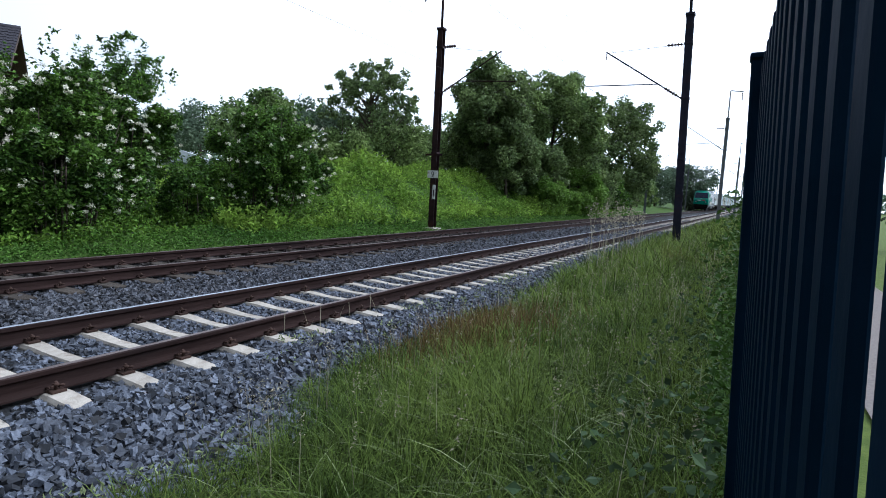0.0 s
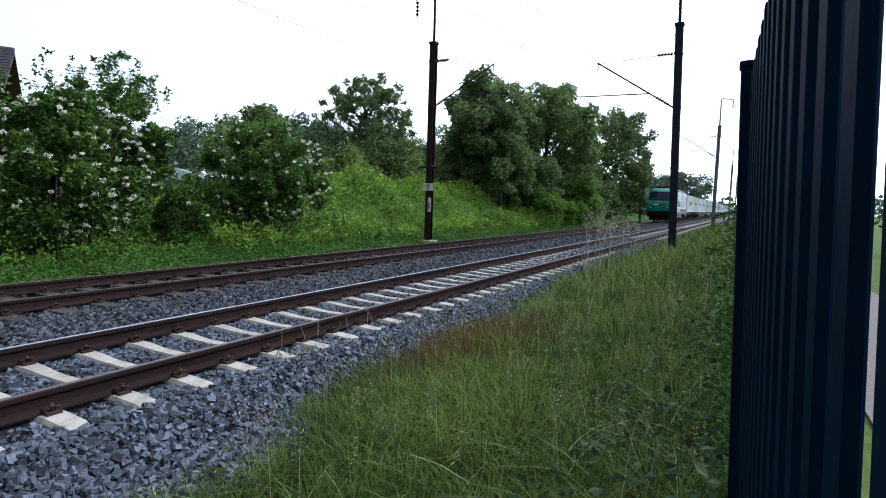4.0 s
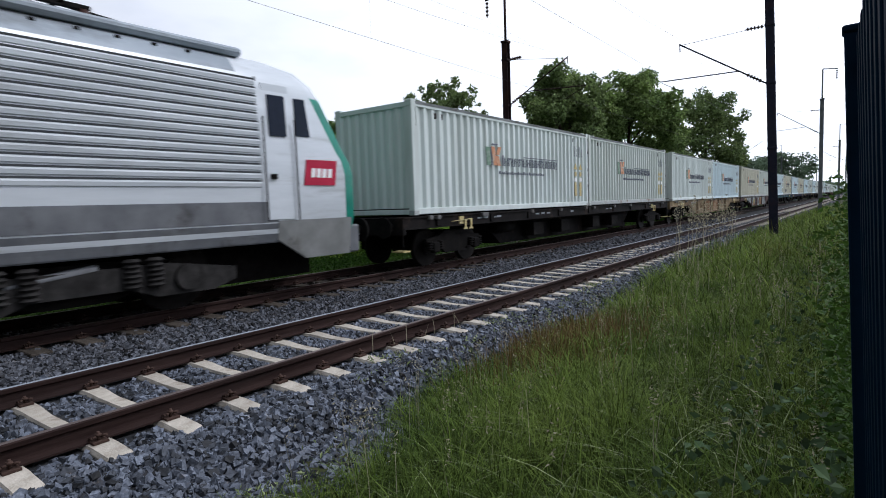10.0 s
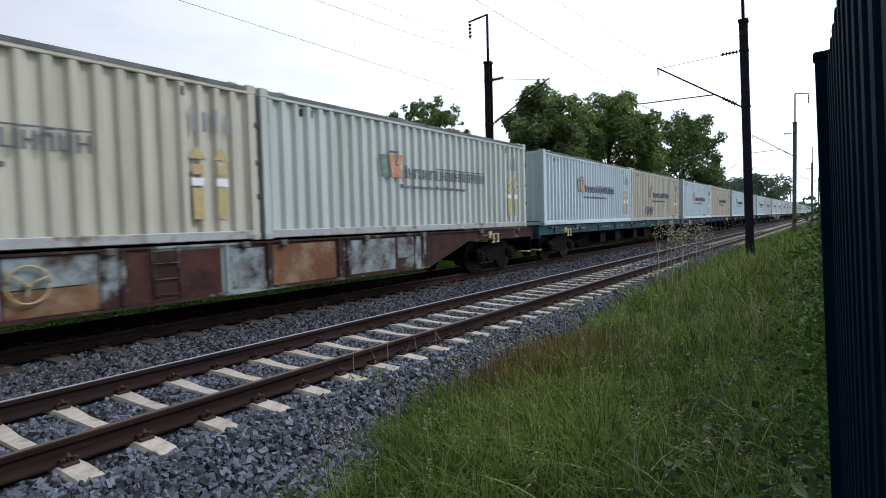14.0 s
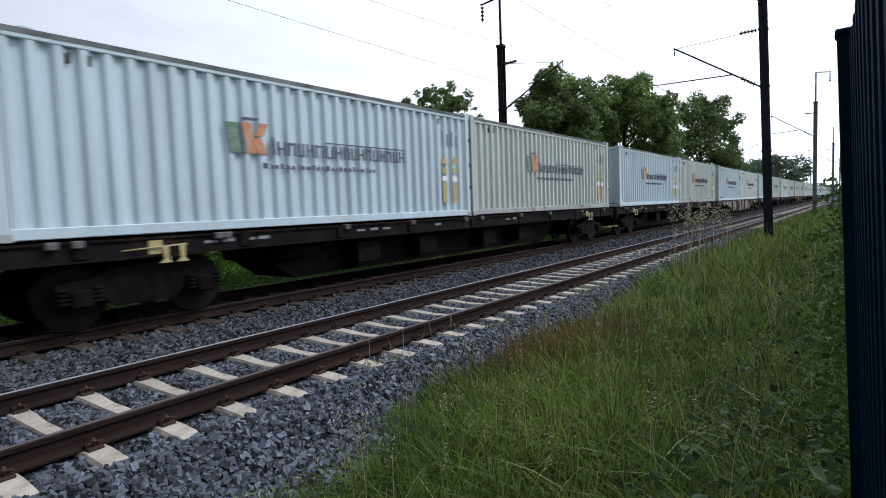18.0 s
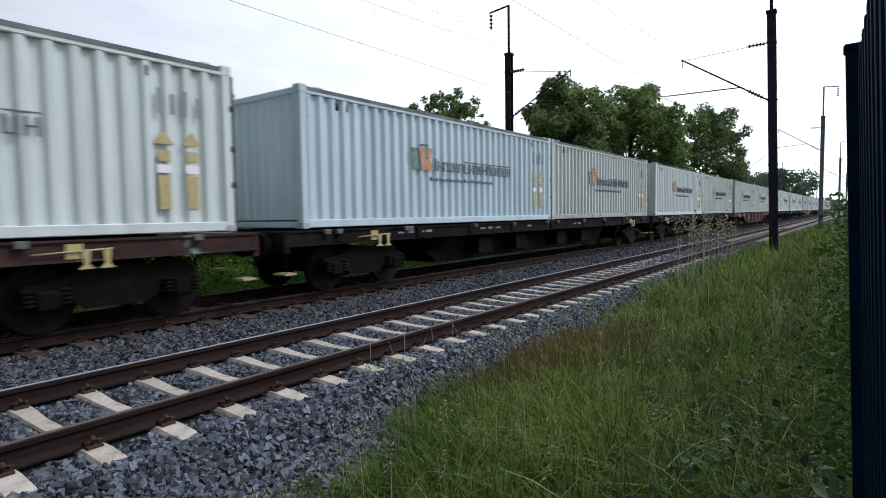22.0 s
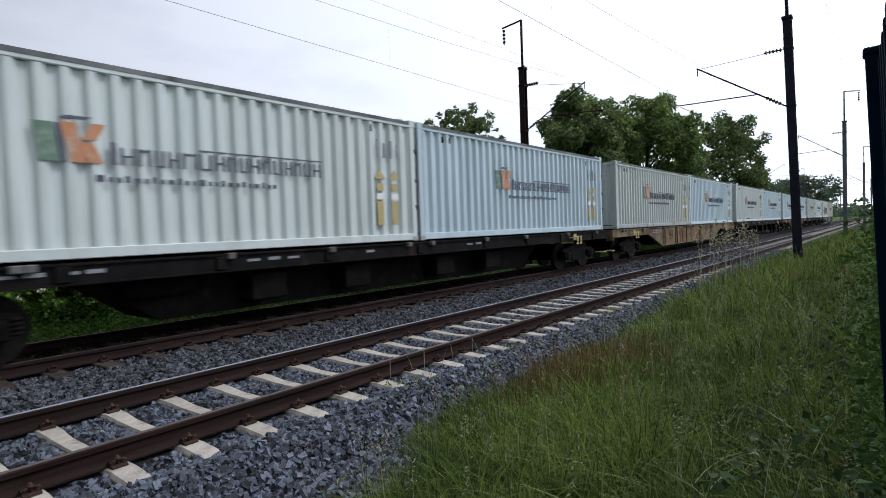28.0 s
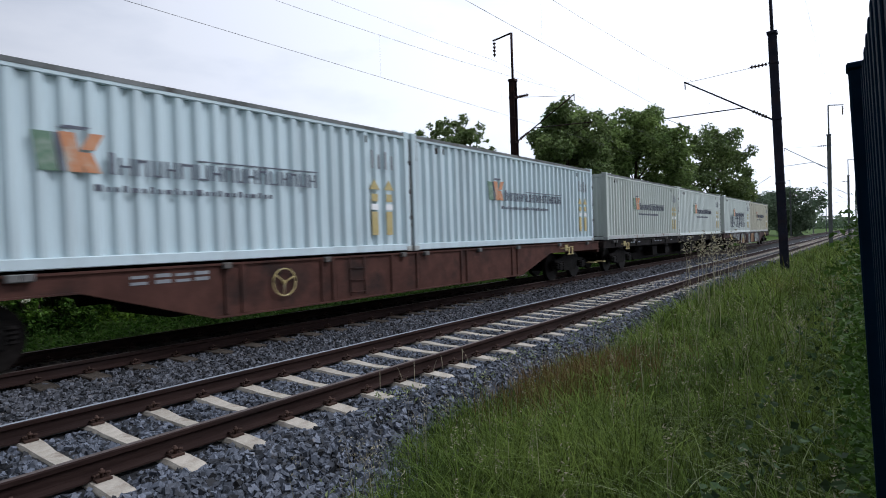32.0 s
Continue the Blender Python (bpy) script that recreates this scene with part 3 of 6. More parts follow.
# ---- plants ----
def leaves(name, centres, size, material, parent, droop=0.35, wide=0.55):
    """Single leaves: each a folded diamond of two faces, turned at random."""
    n = len(centres)
    d = RNG.normal(size=(n, 3))
    d[:, 2] = d[:, 2] * 0.6 - droop
    d /= np.linalg.norm(d, axis=1, keepdims=True)
    e = np.cross(d, RNG.normal(size=(n, 3)))
    e /= np.linalg.norm(e, axis=1, keepdims=True)
    up = np.cross(d, e)
    s = (size * RNG.uniform(0.6, 1.3, n))[:, None]
    tip, mid = centres + d * s, centres + d * s * 0.45
    v = np.stack([centres, mid + e * s * wide * 0.5 + up * s * 0.12, tip, mid - e * s * wide * 0.5 + up * s * 0.12], 1).reshape(-1, 3)
    a = np.arange(n) * 4
    f = np.concatenate([np.stack([a, a + 1, a + 2], 1), np.stack([a, a + 2, a + 3], 1)])
    return np_mesh(name, v, f, material, parent)


def lump_centres(r, lumps, radii, low):
    u = r.normal(size=(lumps, 3))
    u /= np.linalg.norm(u, axis=1, keepdims=True)
    u[:, 2] = np.where(u[:, 2] < low, -u[:, 2], u[:, 2])
    return u * r.uniform(0.45, 1.0, (lumps, 1)) * np.asarray(radii)


def clumps(n, centre, radii, seed, lumps=26, spread=0.34, low=-0.6):
    """Points gathered in clumps over an uneven crown with gaps between them."""
    r = np.random.default_rng(seed)
    c = lump_centres(r, lumps, radii, low)
    w = r.uniform(0.5, 1.3, lumps)
    pick = r.choice(lumps, n, p=w / w.sum())
    q = r.normal(size=(n, 3))
    q /= np.linalg.norm(q, axis=1, keepdims=True)
    q *= (r.uniform(0.25, 1, (n, 1)) ** 0.5)
    return c[pick] + q * spread * np.mean(radii) * w[pick][:, None] + np.asarray(centre)


def limbs(parent, foot, top, spread, seed, count=7, r=0.16):
    """A tapered trunk with bent limbs."""
    rr = random.Random(seed)
    bm = bmesh.new()
    f, t = Vector(foot), Vector(top)
    m = f.lerp(t, 0.45) + Vector((rr.uniform(-1, 1), rr.uniform(-1, 1), 0)) * r * 1.5
    tube(bm, f - Vector((0, 0, 0.3)), m, r, 8, r * 0.72)
    tube(bm, m, t, r * 0.72, 8, r * 0.15)
    part("trunk", bm, "bark", parent)
    for i in range(count):
        k = 0.25 + 0.6 * i / count
        a = f.lerp(t, k)
        ang = i * 2.4 + rr.uniform(-0.4, 0.4)
        b = a + Vector((math.cos(ang) * spread * rr.uniform(0.5, 0.9), math.sin(ang) * spread * rr.uniform(0.5, 0.9), spread * rr.uniform(0.35, 0.8)))
        mid = a.lerp(b, 0.5) + Vector((0, 0, -0.08 * spread))
        bm = bmesh.new()
        tube(bm, a, mid, r * 0.38, 6, r * 0.26)
        tube(bm, mid, b, r * 0.26, 6, r * 0.07)
        part("limb", bm, "bark", parent)


def tree(name, x, y, height, width, leaf, n, material, label, seed, lift=0.32, depth=None, lumps=30, spread=0.30, category="tree", base=None, branches=0):
    z = float(ground_z(x, y)) if base is None else base
    th = empty(name, pose(x, y, z), label, category)
    limbs(th, (0, 0, 0), (0, 0, height * 0.86), width * 0.42, seed, r=0.05 + height * 0.016)
    half = height * (1 - lift) / 2
    pts = clumps(n, (0, 0, height - half * 1.0), (width * 0.44, (depth or width) * 0.44, half * 0.90), seed, lumps, spread, low=-0.97 if lift < 0.06 else -0.6)
    leaves("crown", pts, leaf, material, th)
    if branches:
        c = lump_centres(np.random.default_rng(seed), lumps, (width * 0.44, (depth or width) * 0.44, half * 0.90), -0.6) + np.array([0, 0, height - half])
        bm = bmesh.new()
        for p in c[:branches]:
            k = max(0.2, min(0.8, p[2] / height - 0.22))
            a = Vector((0, 0, height * k))
            b = Vector(p)
            m = a.lerp(b, 0.5) + Vector((0, 0, -0.05 * height * (b - a).length / width))
            tube(bm, a, m, 0.030, 5, 0.02)
            tube(bm, m, b, 0.02, 5, 0.008)
        tagged(part("branchwork", bm, "bark", th), kind="stuff")
    return th


# elder and rose thicket beside the far track
def thicket(x, y, w, h, n, seed, flowers, label, twigs=60, arches=()):
    z = float(ground_z(x, y))
    th = empty("flowering_bush", pose(x, y, z - 0.1), label, "bush", "bushes beside the track")
    r = np.random.default_rng(seed)
    bm = bmesh.new()
    for i in range(twigs // 3):
        a = r.uniform(0, 2 * math.pi)
        b = r.uniform(0.2, 0.9)
        p = Vector((math.cos(a) * w * 0.16, math.sin(a) * w * 0.16, 0))
        q = Vector((math.cos(a) * w * 0.42 * b, math.sin(a) * w * 0.42 * b, h * r.uniform(0.55, 0.9)))
        m = p.lerp(q, 0.5) + Vector((0, 0, 0.1 * h))
        tube(bm, p, m, 0.03, 5, 0.02)
        tube(bm, m, q, 0.02, 5, 0.006)
    tagged(part("branchwork", bm, "bark", th), kind="stuff")
    pts = clumps(n, (0, 0, h * 0.48), (w * 0.45, w * 0.42, h * 0.47), seed, 100, 0.16, low=-0.95)
    shoots = []
    for dx, dy, h0, h1 in arches:
        k = r.uniform(0, 1, (420, 1))
        shoots.append(np.concatenate([dx + 0 * k, dy + 0.75 * k ** 2.2, h0 + (h1 - h0) * np.sin(k * 1.75)], 1) + r.normal(size=(420, 3)) * 0.10 * (1.25 - k))
    for i in range(22):
        a, b = r.uniform(0, 2 * math.pi), r.uniform(0.05, 0.40)
        p = np.array([math.cos(a) * w * b, math.sin(a) * w * b, h * r.uniform(0.80, 0.93)])
        d = np.array([r.uniform(-0.5, 0.5), r.uniform(-0.5, 0.5), 1.0]) * r.uniform(0.3, 0.95)
        k = r.uniform(0, 1, (60, 1))
        shoots.append(p + d * k + r.normal(size=(60, 3)) * 0.08 * (1.2 - k))
    m = n // 22
    a, b = r.uniform(0, 2 * math.pi, m), np.sqrt(r.uniform(0, 1, m)) * w * 0.45
    skirt = np.stack([np.cos(a) * b, np.sin(a) * b, r.uniform(0, 0.42 * h, m)], 1)
    pts = np.concatenate([pts, skirt] + shoots)
    leaves("foliage", pts, 0.105, "leaf_elder", th)
    fl = []
    c = np.array([w * 0.43, w * 0.40, h * 0.44])
    for i in range(flowers):
        u = r.normal(size=3)
        u[0] = abs(u[0]) * 1.1
        u /= np.linalg.norm(u)
        u[2] = max(u[2], -0.75)
        fl.append(np.array([0, 0, h * 0.54]) + u * c * r.uniform(1.0, 1.13))
    v, f = [], []
    for p in fl:
        m = 34
        q = r.normal(size=(m, 3))
        q /= np.linalg.norm(q, axis=1, keepdims=True)
        q *= r.uniform(0.03, 0.075) * np.array([1, 1, 0.6])
        for d in q:
            b = len(v)
            o = r.normal(size=(3, 3)) * 0.020
            v += [p + d + o[0], p + d + o[1], p + d + o[2]]
            f.append((b, b + 1, b + 2))
    tagged(np_mesh("blossom", np.array(v), np.array(f), "flower", th), "white flower heads", kind="stuff")
    return th


thicket(-15.2, 7.7, 4.9, 4.15, 115000, 3, 100, "dense green bush with white flower heads beside the rails")
thicket(-16.6, 10.0, 4.0, 5.0, 66000, 5, 40, "tall green thicket with arching shoots among the flowering bushes", arches=((1.2, -0.8, 3.9, 5.25), (1.2, -0.1, 3.6, 4.75)))
thicket(-15.4, 14.8, 5.4, 4.0, 92000, 4, 80, "round green bush with scattered white flowers")
thicket(-15.4, 11.7, 2.3, 1.7, 9000, 8, 5, "low green bush between two taller ones", 30)
thicket(-14.3, 4.6, 2.6, 1.4, 9000, 9, 4, "low green bush at the foot of the house wall", 20)
thicket(-15.4, 5.9, 2.5, 4.15, 36000, 10, 60, "green bush with many cream flower heads beside the house")
tree("airy_tree", -23.0, 31.3, 8.1, 8.2, 0.20, 12500, "leaf_dark", "open-crowned young tree with sky between its leaves", 11, lift=0.10, lumps=210, spread=0.072, branches=70)
tree("broad_tree", -17.6, 38.4, 9.6, 6.9, 0.27, 36000, "leaf_dark", "dark dense broad-leaved tree on the bank", 12, lift=0.0, lumps=130, spread=0.17)
tree("broad_tree", -20.0, 46.4, 10.9, 10.0, 0.30, 34000, "leaf_mid", "mid-green broad-leaved tree on the bank", 13, lift=0.0, lumps=130, spread=0.17)
tree("broad_tree", -16.6, 51.0, 11.8, 11.6, 0.30, 46000, "leaf_mid", "bushy green tree beside the line", 14, lift=0.0, lumps=130, spread=0.17)
tree("broad_tree", -15.6, 75.0, 15.2, 11.5, 0.36, 26000, "leaf_dark", "dark rounded tree beside the line", 15, lift=0.0, lumps=130, spread=0.17)
tree("leafy_shrub", -14.0, 51.0, 4.5, 5.5, 0.24, 11000, "leaf_light", "light green shrub at the foot of the trees", 16, lift=0.0, category="bush")
tree("leafy_shrub", -13.7, 64.1, 3.6, 4.5, 0.22, 9000, "leaf_elder", "shrub with pale blossom near the mast", 17, lift=0.0, category="bush")
tree("leafy_shrub", -15.0, 82.4, 5.4, 6.7, 0.3, 7000, "leaf_mid", "shrub beside the line", 18, lift=0.0, category="bush")
tree("leafy_shrub", -17.0, 97.9, 5.7, 8.6, 0.34, 6000, "leaf_mid", "shrub beside the line", 19, lift=0.0, category="bush")
for hx_, hy_, hh_, sd_ in ((-25.0, 23.7, 3.6, 41), (-23.5, 29.1, 3.0, 42), (-22.0, 33.5, 3.5, 43), (-21.5, 38.7, 3.9, 44), (-20.0, 43.0, 3.8, 45), (-18.0, 55.3, 4.0, 46), (-17.0, 60.0, 4.3, 47), (-16.5, 76.2, 5.1, 48)):
    tree("hedge_shrub", hx_, hy_, hh_, 7.0, 0.24, 7000, "leaf_mid", "leafy hedge shrub along the top of the bank", sd_, lift=0.0, category="bush")
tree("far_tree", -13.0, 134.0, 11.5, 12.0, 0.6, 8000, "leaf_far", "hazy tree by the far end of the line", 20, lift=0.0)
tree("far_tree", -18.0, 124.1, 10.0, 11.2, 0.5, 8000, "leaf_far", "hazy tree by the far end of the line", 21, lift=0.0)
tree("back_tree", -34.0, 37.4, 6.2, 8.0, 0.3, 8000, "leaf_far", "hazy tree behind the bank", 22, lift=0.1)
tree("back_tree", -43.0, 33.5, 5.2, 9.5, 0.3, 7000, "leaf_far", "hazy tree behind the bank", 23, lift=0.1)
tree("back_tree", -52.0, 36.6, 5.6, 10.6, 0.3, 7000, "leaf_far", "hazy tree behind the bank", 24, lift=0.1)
tree("back_tree", -27.0, 25.8, 5.0, 4.6, 0.24, 9000, "leaf_mid", "small tree behind the flowering bushes", 25, lift=0.1)
tree("back_tree", -26.5, 37.4, 6.0, 8.2, 0.26, 9000, "leaf_dark", "dark hedge tree behind the bank", 26, lift=0.0)
tree("back_tree", -28.5, 50.8, 7.8, 9.1, 0.3, 8000, "leaf_mid", "mid-green tree behind the bank", 27, lift=0.0)

tree("leafy_shrub", -13.9, 42.2, 2.8, 4.6, 0.2, 8000, "leaf_light", "yellow-green shrub in front of the dark trees", 28, lift=0.0, category="bush")
tree("leafy_shrub", -13.6, 46.6, 2.4, 4.3, 0.2, 7000, "leaf_light", "yellow-green shrub in front of the dark trees", 29, lift=0.0, category="bush")
for bx_, by2, bh_, bw_, sd_ in ((-16.2, 39.4, 5.5, 6.0, 31), (-15.6, 43.9, 5.2, 6.0, 32), (-17.5, 41.9, 7.9, 6.5, 33), (-15.2, 53.5, 5.7, 5.9, 34), (-15.0, 59.0, 6.1, 6.4, 35)):
    tree("leafy_shrub", bx_, by2, bh_, bw_, 0.25, 13000, "leaf_dark", "dense dark green growth between the trees", sd_, lift=0.0, category="bush", lumps=50, spread=0.26)
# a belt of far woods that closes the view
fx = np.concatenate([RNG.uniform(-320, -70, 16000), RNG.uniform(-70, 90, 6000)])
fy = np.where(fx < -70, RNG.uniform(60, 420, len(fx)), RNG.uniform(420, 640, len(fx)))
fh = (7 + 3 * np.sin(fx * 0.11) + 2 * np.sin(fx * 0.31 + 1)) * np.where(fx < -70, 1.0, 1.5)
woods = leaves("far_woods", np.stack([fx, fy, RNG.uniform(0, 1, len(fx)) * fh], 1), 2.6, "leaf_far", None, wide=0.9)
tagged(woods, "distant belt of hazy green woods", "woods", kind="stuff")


def blades(name, x, y, z, h, lean, width, material, turn=None):
    """Bent grass blades: strips that arch over and end in a tip."""
    n = len(x)
    a = RNG.uniform(0, 2 * math.pi, n) if turn is None else turn
    dx, dy = np.cos(a), np.sin(a)
    px, py = -dy * width, dx * width
    out = []
    for k, wk in ((0.0, 1.0), (0.35, 0.9), (0.62, 0.7), (0.85, 0.4)):
        b = 0.85 * lean * h * k ** 1.7
        cx_, cy_, cz_ = x + dx * b, y + dy * b, z + h * (k - 0.36 * lean * k * k)
        out.append(np.stack([cx_ - px * wk, cy_ - py * wk, cz_], 1))
        out.append(np.stack([cx_ + px * wk, cy_ + py * wk, cz_], 1))
    out.append(np.stack([x + dx * 0.85 * lean * h, y + dy * 0.85 * lean * h, z + h * (1 - 0.38 * lean)], 1))
    v = np.stack(out, 1).reshape(-1, 3)
    i = np.arange(n) * 9
    tri = [(0, 1, 3), (0, 3, 2), (2, 3, 5), (2, 5, 4), (4, 5, 7), (4, 7, 6), (6, 7, 8)]
    f = np.concatenate([np.stack([i + p, i + q, i + r_], 1) for p, q, r_ in tri])
    return np_mesh(name, v, f, material)


def grass_edge(y):
    return -3.55 - 0.65 * smooth((y - 6) / 9) + 0.14 * np.sin(y * 0.9) + 0.12 * np.sin(y * 2.3 + 1) + 0.65 * smooth((5.0 - y) / 3)


# tufts: blades that arch outwards from a common foot, and short blades between them
tx, ty = scatter(-4.5, 0.0, -8, 80, 70, 6.5)
ok = (tx > grass_edge(ty) + RNG.normal(size=len(tx)) * 0.12) & (np.hypot(tx, ty) > 0.9)
tx, ty = tx[ok], ty[ok]
per = 20
tilt = RNG.uniform(0, 2 * math.pi, len(tx) * per)
rad = RNG.uniform(0, 0.09, len(tx) * per)
swell = 1 + 0.28 * np.sin(tx * 3.1 + 1.3 * np.sin(ty * 1.7)) * np.sin(ty * 2.3 + tx)
big = np.repeat(RNG.uniform(0.55, 1.25, len(tx)) * swell, per)
bx, by_ = np.repeat(tx, per) + np.cos(tilt) * rad, np.repeat(ty, per) + np.sin(tilt) * rad
far = np.hypot(bx, by_)
rise = np.clip(0.6 + (bx - grass_edge(by_)) * 0.45, 0.5, 1.0) * (1 + 0.7 * smooth((by_ - 8) / 8))
grass = blades("grass", bx, by_, ground_z(bx, by_) - 0.02, RNG.uniform(0.18, 0.48, len(bx)) * big * rise, RNG.uniform(0.3, 1.7, len(bx)), 0.0038 * np.clip(far / 5, 1, 4), "grass", turn=tilt + RNG.normal(size=len(bx)) * 0.3)
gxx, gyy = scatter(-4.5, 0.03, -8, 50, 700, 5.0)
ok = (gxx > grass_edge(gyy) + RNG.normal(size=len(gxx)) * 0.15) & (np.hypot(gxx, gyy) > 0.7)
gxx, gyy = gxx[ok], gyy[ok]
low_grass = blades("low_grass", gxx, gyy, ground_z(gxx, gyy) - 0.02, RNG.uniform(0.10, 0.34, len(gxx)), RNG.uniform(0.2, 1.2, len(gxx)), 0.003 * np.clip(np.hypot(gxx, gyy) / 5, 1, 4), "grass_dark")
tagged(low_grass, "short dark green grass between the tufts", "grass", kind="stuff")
qx, qy = RNG.normal(-2.8, 0.42, 2600), RNG.normal(6.4, 0.75, 2600)
ok = qx > grass_edge(qy)
qx, qy = qx[ok], qy[ok]
sorrel = blades("sorrel", qx, qy, ground_z(qx, qy), RNG.uniform(0.25, 0.5, len(qx)), RNG.uniform(0.1, 0.9, len(qx)), np.full(len(qx), 0.004), "sorrel")
tagged(sorrel, "patch of reddish brown sorrel in the grass", "grass", kind="stuff")
tagged(grass, "long unmown green grass beside the track", "grass", kind="stuff")

ax, ay = scatter(-3.6, 0.0, 1.4, 24, 70, 5.0)
ok = (ax > grass_edge(ay) + 0.05) & (RNG.uniform(0, 1, len(ax)) < np.clip(1.2 + ax * 0.36, 0.22, 1))
ax, ay = ax[ok], ay[ok]
arch = blades("arching_grass", ax, ay, ground_z(ax, ay), RNG.uniform(0.22, 0.50, len(ax)) * np.clip(1.15 + ax * 0.16, 0.6, 1.1), RNG.uniform(1.2, 2.2, len(ax)), RNG.uniform(0.0020, 0.0042, len(ax)) * np.clip(np.hypot(ax, ay) / 5, 1, 3), "grass_light")
tagged(arch, "pale arching grass blades above the tufts", "grass", kind="stuff")

# broad-leaved bindweed at the foot of the fence
lx, ly = RNG.uniform(0, 1, 900) ** 1.6 * -0.75 - 0.02, 1.3 + RNG.uniform(0, 1, 900) ** 1.5 * 9.0
lp = np.stack([lx, ly, ground_z(lx, ly) + RNG.uniform(0.08, 0.42, 900) * (1 + 0.9 * np.clip(1 + lx * 3, 0, 1) * RNG.uniform(0, 1, 900))], 1)
tagged(leaves("bindweed", lp, 0.058, "bindweed", None, droop=0.1, wide=0.85), "broad dull green bindweed leaves along the fence foot", "weeds", kind="stuff")

# dry flowering stems in the grass
sx, sy = scatter(-3.3, 0.0, 2.0, 24, 8, 7.0)
sx2, sy2 = RNG.uniform(-3.9, -2.8, 34), RNG.uniform(13.0, 19.0, 34)
sx, sy = np.concatenate([sx, sx2]), np.concatenate([sy, sy2])
sh = np.concatenate([RNG.uniform(0.45, 0.75, len(sx) - 34), RNG.uniform(1.35, 1.95, 34)])
stems = blades("seed_grass", sx, sy, ground_z(sx, sy), sh, RNG.uniform(0.05, 0.35, len(sx)), 0.0019 * np.clip(np.hypot(sx, sy) / 5, 1, 4), "straw")
tagged(stems, "dry straw-coloured grass stems", "grass", kind="stuff")
pz = ground_z(sx, sy) + sh * 0.9
rep = 16
tall = np.repeat(sh > 0.8, rep)[:, None]
pp = np.repeat(np.stack([sx, sy, pz], 1), rep, 0) + RNG.normal(size=(len(sx) * rep, 3)) * np.where(tall, np.array([[0.035, 0.035, 0.13]]), np.array([[0.015, 0.015, 0.06]]))
tagged(leaves("seed_heads", pp, np.where(tall[:, 0], 0.085, 0.022), "straw", None, wide=0.35), "pale feathery seed heads on grass stems", "grass", kind="stuff")

# small weeds at the foot of the ballast, and a few dry stalks by the near rail
wx_, wy_ = RNG.uniform(-4.3, -2.4, 420), RNG.uniform(1.5, 14, 420)
ok = np.abs(wx_ - grass_edge(wy_) + 0.25) < 0.3
wx_, wy_ = np.repeat(wx_[ok], 14), np.repeat(wy_[ok], 14)
wp = np.stack([wx_, wy_, bed_z(wx_) + 0.03], 1) + RNG.normal(size=(len(wx_), 3)) * np.array([0.05, 0.05, 0.03])
tagged(leaves("ballast_weeds", wp, 0.05, "grass_light", None, droop=-0.4, wide=0.4), "small green weeds growing in the ballast", "weeds", kind="stuff")
kx, ky = RNG.uniform(-4.6, -4.3, 9), RNG.uniform(4.4, 6.6, 9)
stalk = blades("dry_stalks", kx, ky, np.full(9, -0.25), RNG.uniform(0.3, 0.5, 9), RNG.uniform(0.1, 0.6, 9), np.full(9, 0.004), "straw")
tagged(stalk, "dry straw-coloured stalks beside the rail", "weeds", kind="stuff")

# low herbs on the bank across the line
hx, hy = RNG.uniform(-26, -11.95, 140000), RNG.uniform(-6, 75, 140000)
ok = RNG.uniform(0, 1, len(hx)) < np.clip((26 / np.hypot(hx, hy)) ** 1.2, 0.12, 1)
hx, hy = hx[ok], hy[ok]
verge = hx > -13.9 - 0.5 * np.sin(hy * 0.7)
vx, vy = np.repeat(hx[verge], 3) + RNG.normal(size=3 * verge.sum()) * 0.15, np.repeat(hy[verge], 3) + RNG.normal(size=3 * verge.sum()) * 0.15
vp = np.stack([vx, vy, ground_z(np.minimum(vx, -12.11), vy) + RNG.uniform(0, 1, len(vx)) ** 1.3 * (0.30 + 0.16 * np.sin(vy * 1.9) * np.sin(vx * 2.7)) * np.clip((-11.9 - vx) * 0.9, 0.15, 1)], 1)
tagged(leaves("verge_herbs", vp, 0.095, "verge", None, droop=-0.2, wide=0.5), "low green nettles and herbs beside the rails", "herbs", kind="stuff")
hx, hy = hx[~verge], hy[~verge]
hp = np.stack([hx, hy, ground_z(hx, hy) + RNG.uniform(0.0, 1, len(hx)) * (0.28 + 0.22 * np.sin(hx * 2.1 + np.sin(hy * 1.3)) * np.sin(hy * 1.7)) * np.clip((-12.0 - hx) * 0.9, 0.12, 1)], 1)
tagged(leaves("bank_herbs", hp, 0.15, "herb", None, droop=-0.2, wide=0.5), "bright green nettles and herbs on the bank", "herbs", kind="stuff")

px0, py0 = RNG.uniform(-22.5, -13.3, 5600), RNG.uniform(12, 62, 5600)
lump = np.sin(px0 * 1.3 + 0.7 * np.sin(py0 * 0.8)) + np.sin(py0 * 1.1 + px0 * 0.4)
keep = lump > -0.5
px0, py0, lump = px0[keep], py0[keep], lump[keep]
hh = (0.44 + 0.33 * lump) * RNG.uniform(0.7, 1.2, len(px0))
rep = 16
k = RNG.uniform(0.15, 1.0, len(px0) * rep)
tp = np.stack([np.repeat(px0, rep), np.repeat(py0, rep), np.repeat(ground_z(px0, py0), rep) + k * np.repeat(hh, rep)], 1) + RNG.normal(size=(len(k), 3)) * np.array([0.11, 0.11, 0.05])
tagged(leaves("tall_herbs", tp, 0.22, "herb_tall", None, droop=-0.5, wide=0.4), "tall yellow-green herbs in clumps on the bank", "herbs", kind="stuff")

